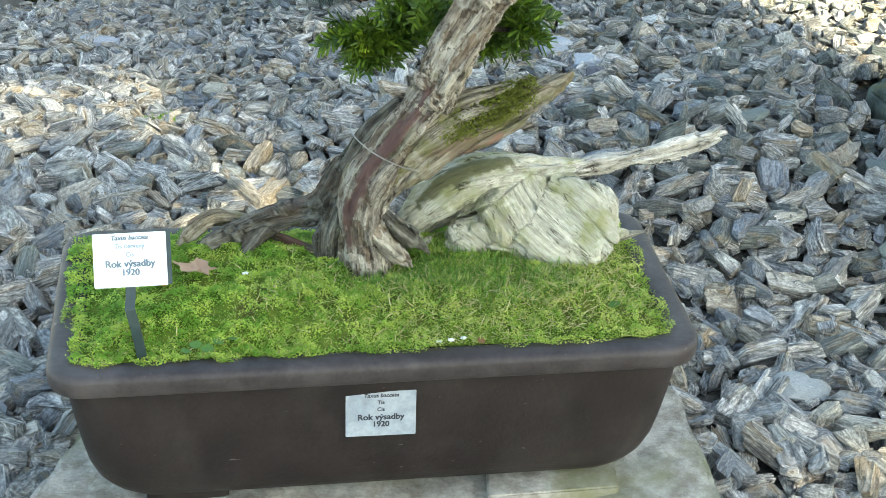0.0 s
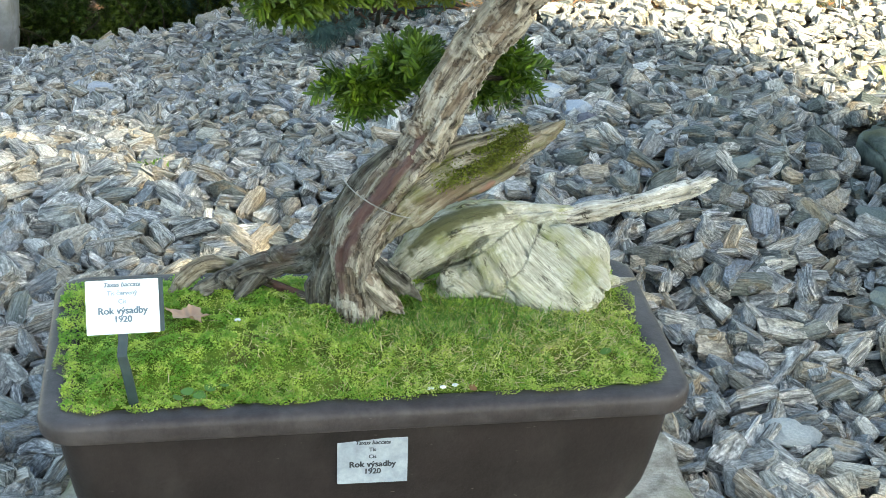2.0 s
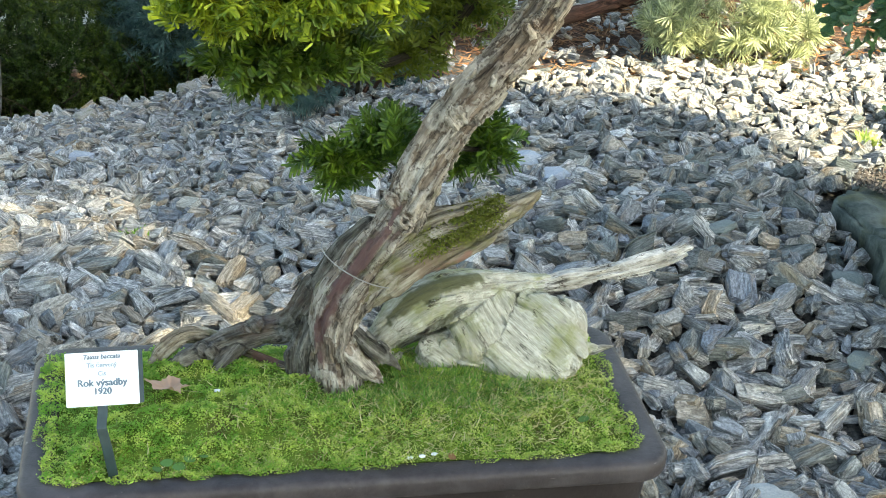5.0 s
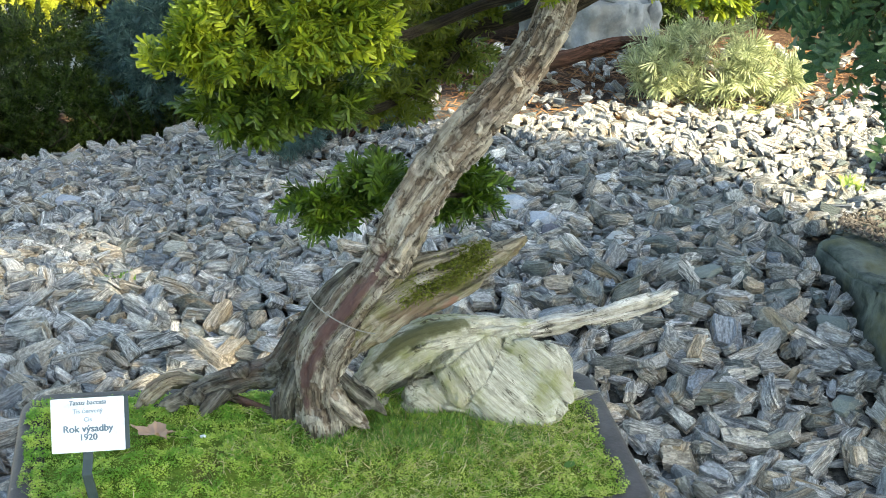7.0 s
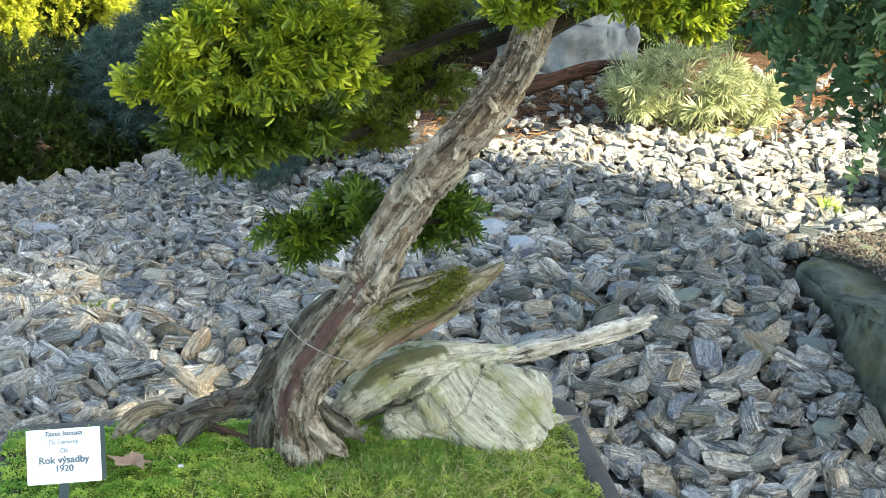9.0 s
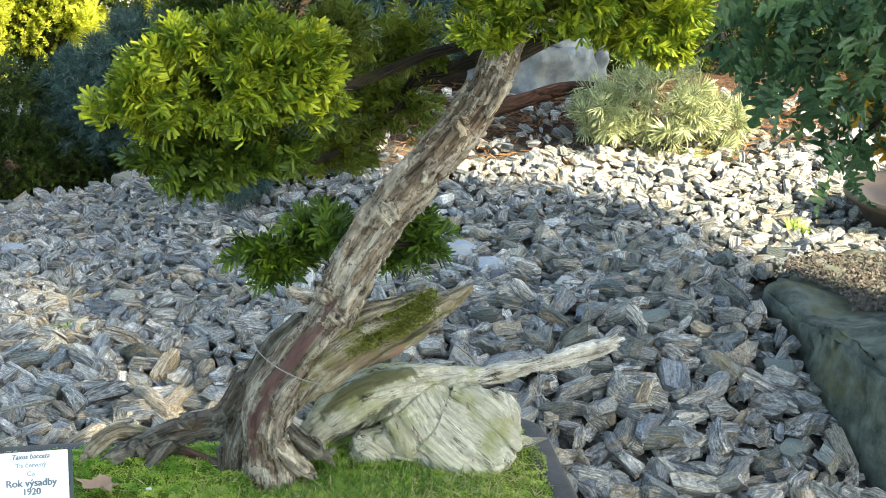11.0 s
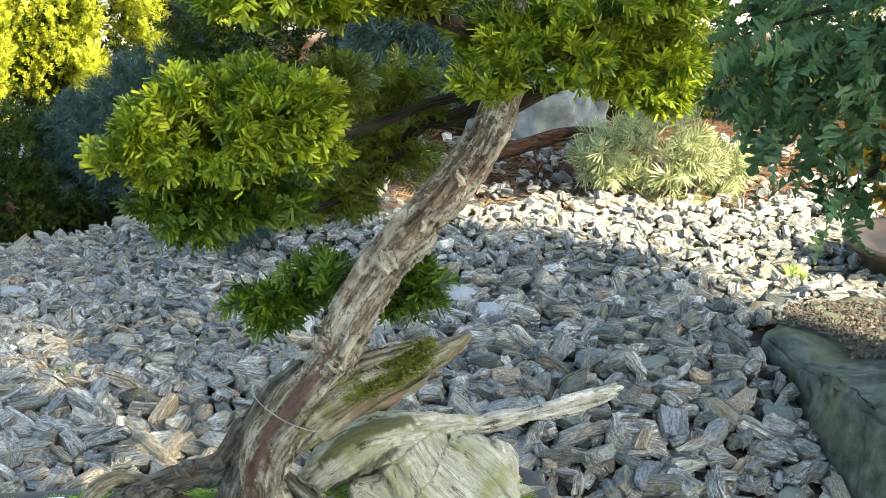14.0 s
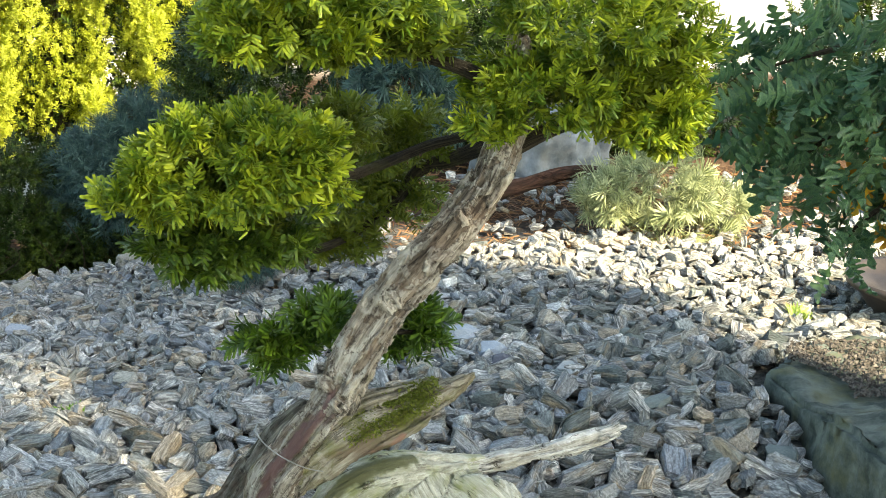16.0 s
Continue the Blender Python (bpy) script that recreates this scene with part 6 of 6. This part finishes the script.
# ---- gravel: schist chips ----
def chip(seed, layers):
    """A split chip about 1 long: an uneven eight-sided outline, stacked laminae that step in and out, broken ends."""
    g = np.random.default_rng(seed)
    ang = np.array([0.12, 0.85, 1.9, 2.75, 3.35, 4.1, 5.05, 5.9]) + g.normal(0, 0.10, 8)
    rad = g.uniform(0.80, 1.08, 8)
    ox = np.sign(np.cos(ang)) * np.abs(np.cos(ang)) ** 0.42 * rad
    oy = np.sign(np.sin(ang)) * np.abs(np.sin(ang)) ** 0.48 * rad
    taper, shear, tilt = g.normal(0, 0.22), g.normal(0, 0.25), g.normal(0, 0.14, 2)
    cuts = np.sort(g.uniform(-0.8, 0.8, layers - 1)) if layers > 1 else np.array([])
    zs = np.concatenate([[-1], cuts, [1]])
    pts = []
    for k in range(layers):
        wob = g.normal(0, 0.07, 8)
        shift = g.normal(0, 0.07, 2)
        scale = g.uniform(0.86, 1.0)
        for end, z in ((0, zs[k]), (1, zs[k + 1])):
            outer = (k == 0 and end == 0) or (k == layers - 1 and end == 1)
            m = scale * (0.86 if outer else 1.0)
            x = ox * (m + wob) + shift[0] + shear * z * 0.5
            y = oy * (m + 0.5 * wob) * (1 + taper * ox) + shift[1]
            w = z * (1 - 0.18 * np.abs(ox) * (g.random() + 0.3)) + tilt[0] * x + tilt[1] * y + (0.12 * g.normal(0, 1, 8) if outer else 0.03 * g.normal(0, 1, 8))
            pts += list(np.stack([x, y, w], 1) * 0.5)
    f = []
    for r in range(2 * layers - 1):
        for i in range(8):
            j = (i + 1) % 8
            f.append((8 * r + i, 8 * r + j, 8 * r + 8 + j, 8 * r + 8 + i))
    t = 8 * (2 * layers - 1)
    f += [(3, 2, 1, 0), (7, 4, 3, 0), (7, 6, 5, 4), (t, t + 1, t + 2, t + 3), (t, t + 3, t + 4, t + 7), (t + 4, t + 5, t + 6, t + 7)]
    return np.array(pts), np.array(f)


g = np.random.default_rng(123)
CHIPS = [chip(200 + i, 2 + i % 3) for i in range(36)]


def in_bed(x, y):
    """Inside the gravel, off the slab and the plinth."""
    wedge_mid, wedge_half = 0.02 + 0.12 * (y + 1.8), 0.30 * (y + 1.8) + 0.30
    ok = np.abs(x - wedge_mid) < wedge_half
    ok &= ~((x > -0.49 + 0.12 * (y - 0.2)) & (x < 0.525) & (y < 0.43) & (y > -0.3))
    ok &= ~((x > 1.24) & (y > 0.50) & (y < 1.47))
    stray = np.mod(np.sin(x * 127.1 + y * 311.7) * 43758.5453, 1.0) < 0.13
    ok &= ((x > 0.05) & (y < 2.38 + 0.06 * np.sin(7 * x))) | ((x > 0.05) & (y < 3.0) & stray) | ((x <= 0.05) & (y < 2.73 + 0.85 * (x + 0.82)))
    return ok


def layer(step, seed):
    g = np.random.default_rng(seed)
    X, Y = np.meshgrid(np.arange(-1.6, 2.6, step), np.arange(-0.5, 3.4, step))
    x = X.ravel() + g.uniform(-0.5, 0.5, X.size) * step
    y = Y.ravel() + g.uniform(-0.5, 0.5, X.size) * step
    k = in_bed(x, y)
    return x[k], y[k], g


def far_size(y):
    return 1.0 - 0.42 * smoothstep(y, 1.15, 2.0)


rows = []
for step, lift, seed, lo, hi, tilt in ((0.044, -0.034, 1, 0.035, 0.068, 0.30), (0.040, -0.001, 2, 0.036, 0.076, 0.34), (0.062, 0.015, 3, 0.048, 0.102, 0.26), (0.042, 0.004, 4, 0.034, 0.080, 0.34), (0.048, 0.012, 5, 0.040, 0.095, 0.34)):
    x, y, g = layer(step, seed)
    n = len(x)
    if seed > 3:
        k = g.random(n) < smoothstep(y, 1.1, 1.7)
        x, y = x[k], y[k]
        n = len(x)
    ln = 1.05 * g.uniform(lo, hi, n) * far_size(y) * (1 + 0.22 * smoothstep(-x, 0.1, 0.6))
    yaw = g.uniform(0, 2 * math.pi, n)
    d = np.stack([np.cos(yaw), np.sin(yaw), g.normal(0, tilt, n)], 1)
    w = ln * g.uniform(0.36, 0.74, n)
    h = np.minimum(ln * g.uniform(0.26, 0.56, n), 0.040)
    z = ground_z(x, y) + lift + g.uniform(-0.009, 0.009, n) + 0.008
    rows.append((np.stack([x, y, z], 1), rot_frames(d, g.normal(0, 0.55, n) + (g.random(n) < 0.5) * 1.5), np.stack([ln, w, h], 1), g.integers(0, len(CHIPS), n), np.full(n, seed)))
P, FR, SC, WH, LAYER = (np.concatenate([r[i] for r in rows]) for i in range(5))

near = np.hypot(P[:, 0] - 0.72, P[:, 1] - 0.35) + np.where(LAYER == 1, 5.0, 0.0)
single = np.zeros(len(P), bool)
single[np.argsort(near)[:300]] = True
# green-grey chips at the back right, their darkness partly standing for shade
shaded_green = np.random.default_rng(17).random(len(P)) < 0.42 * smoothstep(P[:, 0], 0.45, 0.95) * smoothstep(P[:, 1], 0.75, 1.2) * (1 - smoothstep(P[:, 1], 1.9, 2.1))
for kind_mask, mat_, words in ((~shaded_green, M_GRAVEL, "grey and white banded schist gravel"), (shaded_green, M_GREENSHADE, "green-grey schist gravel, darkened for the shade at the back right")):
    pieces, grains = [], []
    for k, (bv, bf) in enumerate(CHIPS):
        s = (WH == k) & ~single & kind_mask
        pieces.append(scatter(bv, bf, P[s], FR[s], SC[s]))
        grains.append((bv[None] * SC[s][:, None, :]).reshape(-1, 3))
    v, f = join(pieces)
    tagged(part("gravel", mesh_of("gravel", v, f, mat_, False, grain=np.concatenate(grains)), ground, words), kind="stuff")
CHIP_MESH = [mesh_of("stone", bv * 0.08 * np.array([1, 0.55, 0.36]), bf, M_STONE, False, grain=bv * 0.08 * np.array([1, 0.55, 0.36])) for bv, bf in CHIPS]
ginv = ground.matrix_world.inverted()
for i in np.nonzero(single)[0]:
    ob = new("stone", CHIP_MESH[WH[i]])
    ob.parent = ground
    m = Matrix([list(FR[i][r]) for r in range(3)]).to_4x4()
    s = SC[i] / (0.08 * np.array([1, 0.55, 0.36]))
    ob.matrix_basis = Matrix.Translation(P[i]) @ m @ Matrix.Diagonal((*s, 1))

# single stones that stand out: (x, y, height, length, width, thickness, turn, mesh, material)
M_PALESTONE = simple_material("pale_blue_stone", (0.25, 0.285, 0.33), (0.40, 0.435, 0.475), 30.0, 0.7, 0.3, 0.25, 120.0)
M_DARKSTONE = simple_material("purple_grey_stone", (0.07, 0.07, 0.085), (0.14, 0.135, 0.155), 30.0, 0.7, 0.3, 0.3, 120.0)
M_GREENSTONE = simple_material("green_grey_slate", (0.12, 0.145, 0.135), (0.21, 0.24, 0.225), 22.0, 0.7, 0.3, 0.35, 120.0)
M_FLATSTONE = simple_material("flat_grey_slate", (0.27, 0.295, 0.30), (0.38, 0.405, 0.40), 22.0, 0.7, 0.3, 0.35, 120.0)


def smooth_stone(seed, mat):
    """A rounded, slightly faceted stone, 1 long."""
    bm = bmesh.new()
    bmesh.ops.create_icosphere(bm, subdivisions=2, radius=0.5)
    for v in bm.verts:
        d = v.co.normalized()
        k = 1 + 0.38 * noise.noise(d * 1.6 + Vector((seed, 0, 0))) + 0.14 * noise.noise(d * 4 + Vector((seed, 0, 0)))
        v.co = Vector([math.copysign(abs(q) ** 0.75, q) for q in d]) * 0.46 * k
    return bm_mesh("stone", bm, mat, False)


for i, (x, y, up_, ln, w, h, turn, kind) in enumerate((
        (0.600, 1.629, 0.030, 0.105, 0.070, 0.050, 25, "pale"), (0.641, 1.540, 0.024, 0.075, 0.060, 0.045, -20, "pale"), (0.655, 1.470, 0.020, 0.070, 0.060, 0.05, 15, "dark"),
        (0.785, 0.370, 0.028, 0.112, 0.085, 0.030, -8, "flat"), (0.690, 0.030, 0.022, 0.090, 0.075, 0.035, 30, "flat"), (0.950, 1.240, 0.022, 0.100, 0.065, 0.040, 5, "green"),
        (1.120, 0.780, 0.022, 0.090, 0.060, 0.040, 40, "green"), (1.180, 1.020, 0.020, 0.085, 0.055, 0.040, -25, "green"), (0.800, 1.420, 0.018, 0.070, 0.055, 0.040, 60, "flat"), (1.02, 1.62, 0.02, 0.075, 0.05, 0.04, -40, "green"),
        (-0.530, 2.250, 0.02, 0.12, 0.08, 0.045, 10, "pale"), (-0.40, 1.20, 0.018, 0.07, 0.05, 0.035, 80, "flat"), (-0.56, 0.86, 0.02, 0.085, 0.055, 0.04, -50, "flat"), (-0.30, 0.95, 0.018, 0.075, 0.055, 0.04, 20, "flat"),
        # two lit stones: sunlight put in as the pale slab colour
        (-0.530, 2.790, 0.025, 0.085, 0.06, 0.055, 0, "lit"), (-0.215, 3.150, 0.02, 0.10, 0.06, 0.045, 0, "lit"))):
    ob = new("stone", smooth_stone(3.7 * i + 1, {"pale": M_PALESTONE, "dark": M_DARKSTONE, "green": M_GREENSTONE, "flat": M_FLATSTONE, "lit": M_SLAB}[kind]))
    ob.parent = ground
    ob.matrix_basis = Matrix.Translation((x, y, float(ground_z(x, y)) + up_)) @ pose(0, 0, 0, 14 * math.sin(i), 10 * math.cos(2 * i), turn) @ Matrix.Diagonal((ln, w, h, 1))
for i, (x, y, ln, turn, k) in enumerate(((0.815, 0.842, 0.14, 60, 3), (0.903, 0.536, 0.15, -35, 12), (0.80, 0.10, 0.12, 70, 4), (-0.528, 0.828, 0.16, 20, 5), (-0.546, 0.541, 0.17, 25, 9), (-0.424, 1.093, 0.13, 30, 14), (-0.161, 1.084, 0.12, -55, 17), (-0.66, 0.70, 0.15, 28, 20), (-0.30, 0.72, 0.14, -15, 21), (1.0, 0.95, 0.13, 50, 22))):
    bv, bf = CHIPS[k]
    dims = np.array([ln, ln * 0.34, ln * 0.24])
    ob = new("stone", mesh_of("stone", bv * dims, bf, M_STONE, False, grain=bv * dims))
    ob.parent = ground
    ob.matrix_basis = Matrix.Translation((x, y, float(ground_z(x, y)) + 0.030)) @ pose(0, 0, 0, 25 * math.sin(i * 2), 8 * math.cos(i), turn)

# weeds among the stones
gw = np.random.default_rng(404)
for nm, (x, y), mat, n, sz, lab in (("weed", (1.522, 1.74), M_GRASS, 60, 0.05, "small yellow-green weed growing between the stones"), ("weed", (-0.341, 1.518), M_DEEPGRASS, 50, 0.04, "small dark green weed growing between the stones")):
    d = np.stack([gw.normal(0, 0.7, n), gw.normal(0, 0.7, n), np.ones(n)], 1)
    at = np.stack([x + gw.normal(0, 0.012, n), y + gw.normal(0, 0.012, n), np.full(n, float(ground_z(x, y)) + 0.015)], 1)
    v, f = scatter([(0, 0, 0), (0.5, 0.16, 0.05), (1, 0, -0.1), (0.5, -0.16, 0.05)], [(0, 1, 2, 3)], at, rot_frames(d, gw.uniform(0, 6.3, n)), gw.uniform(0.5, 1.0, n) * sz)
    tagged(new(nm, mesh_of(nm, v, f, mat)), lab, "weed", "weeds in the gravel")

# the rest of the bed, beside and behind the walk
SLIVERS = [chip(300 + i, 1) for i in range(8)]
go = np.random.default_rng(606)
X, Y = np.meshgrid(np.arange(-2.6, 2.7, 0.045), np.arange(-1.4, 2.4, 0.045))
x, y = X.ravel() + go.uniform(-0.02, 0.02, X.size), Y.ravel() + go.uniform(-0.02, 0.02, X.size)
k = (np.abs(x - 0.02 - 0.12 * (y + 1.8)) > 0.30 * (y + 1.8) + 0.28) | (y < -0.48)
k &= ~((x > 1.28) & (y > 0.50) & (y < 1.52)) & ~((x > -0.58) & (x < 0.54) & (y > -0.3) & (y < 0.4)) & (y < 2.72 + 0.85 * (np.minimum(x, 0.1) + 0.82))
x, y = x[k], y[k]
n = len(x)
ln = go.uniform(0.04, 0.10, n)
d = np.stack([go.normal(0, 1, n), go.normal(0, 1, n), go.normal(0, 0.25, n)], 1)
fr, sc, wh = rot_frames(d, go.normal(0, 0.6, n)), np.stack([ln, ln * go.uniform(0.4, 0.8, n), ln * go.uniform(0.25, 0.5, n)], 1), go.integers(0, 8, n)
at = np.stack([x, y, ground_z(x, y) + go.uniform(0.0, 0.015, n)], 1)
pieces, grains = [], []
for k, (bv, bf) in enumerate(SLIVERS):
    q = wh == k
    pieces.append(scatter(bv, bf, at[q], fr[q], sc[q]))
    grains.append((bv[None] * sc[q][:, None, :]).reshape(-1, 3))
v, f = join(pieces)
tagged(part("gravel", mesh_of("gravel", v, f, M_GRAVEL, False, grain=np.concatenate(grains)), ground, "grey and white banded schist gravel"), kind="stuff")

# fallen needles and bits of bark on the soil behind the bed
n = 5000
x, y = go.uniform(0.1, 2.0, n), go.uniform(2.25, 3.1, n)
d = np.stack([go.normal(0, 1, n), go.normal(0, 1, n), go.normal(0, 0.2, n)], 1)
v, f = scatter([(0, -0.06, 0), (0, 0.06, 0), (1, 0.03, 0.04), (1, -0.03, 0.04)], [(0, 1, 2, 3)], np.stack([x, y, ground_z(x, y) + go.uniform(0.0, 0.012, n)], 1), rot_frames(d, go.normal(0, 0.5, n)), go.uniform(0.015, 0.05, n))
tagged(part("needle_litter", mesh_of("needle_litter", v, f, M_RUSTLEAF), ground, "rusty fallen needles"), kind="stuff")
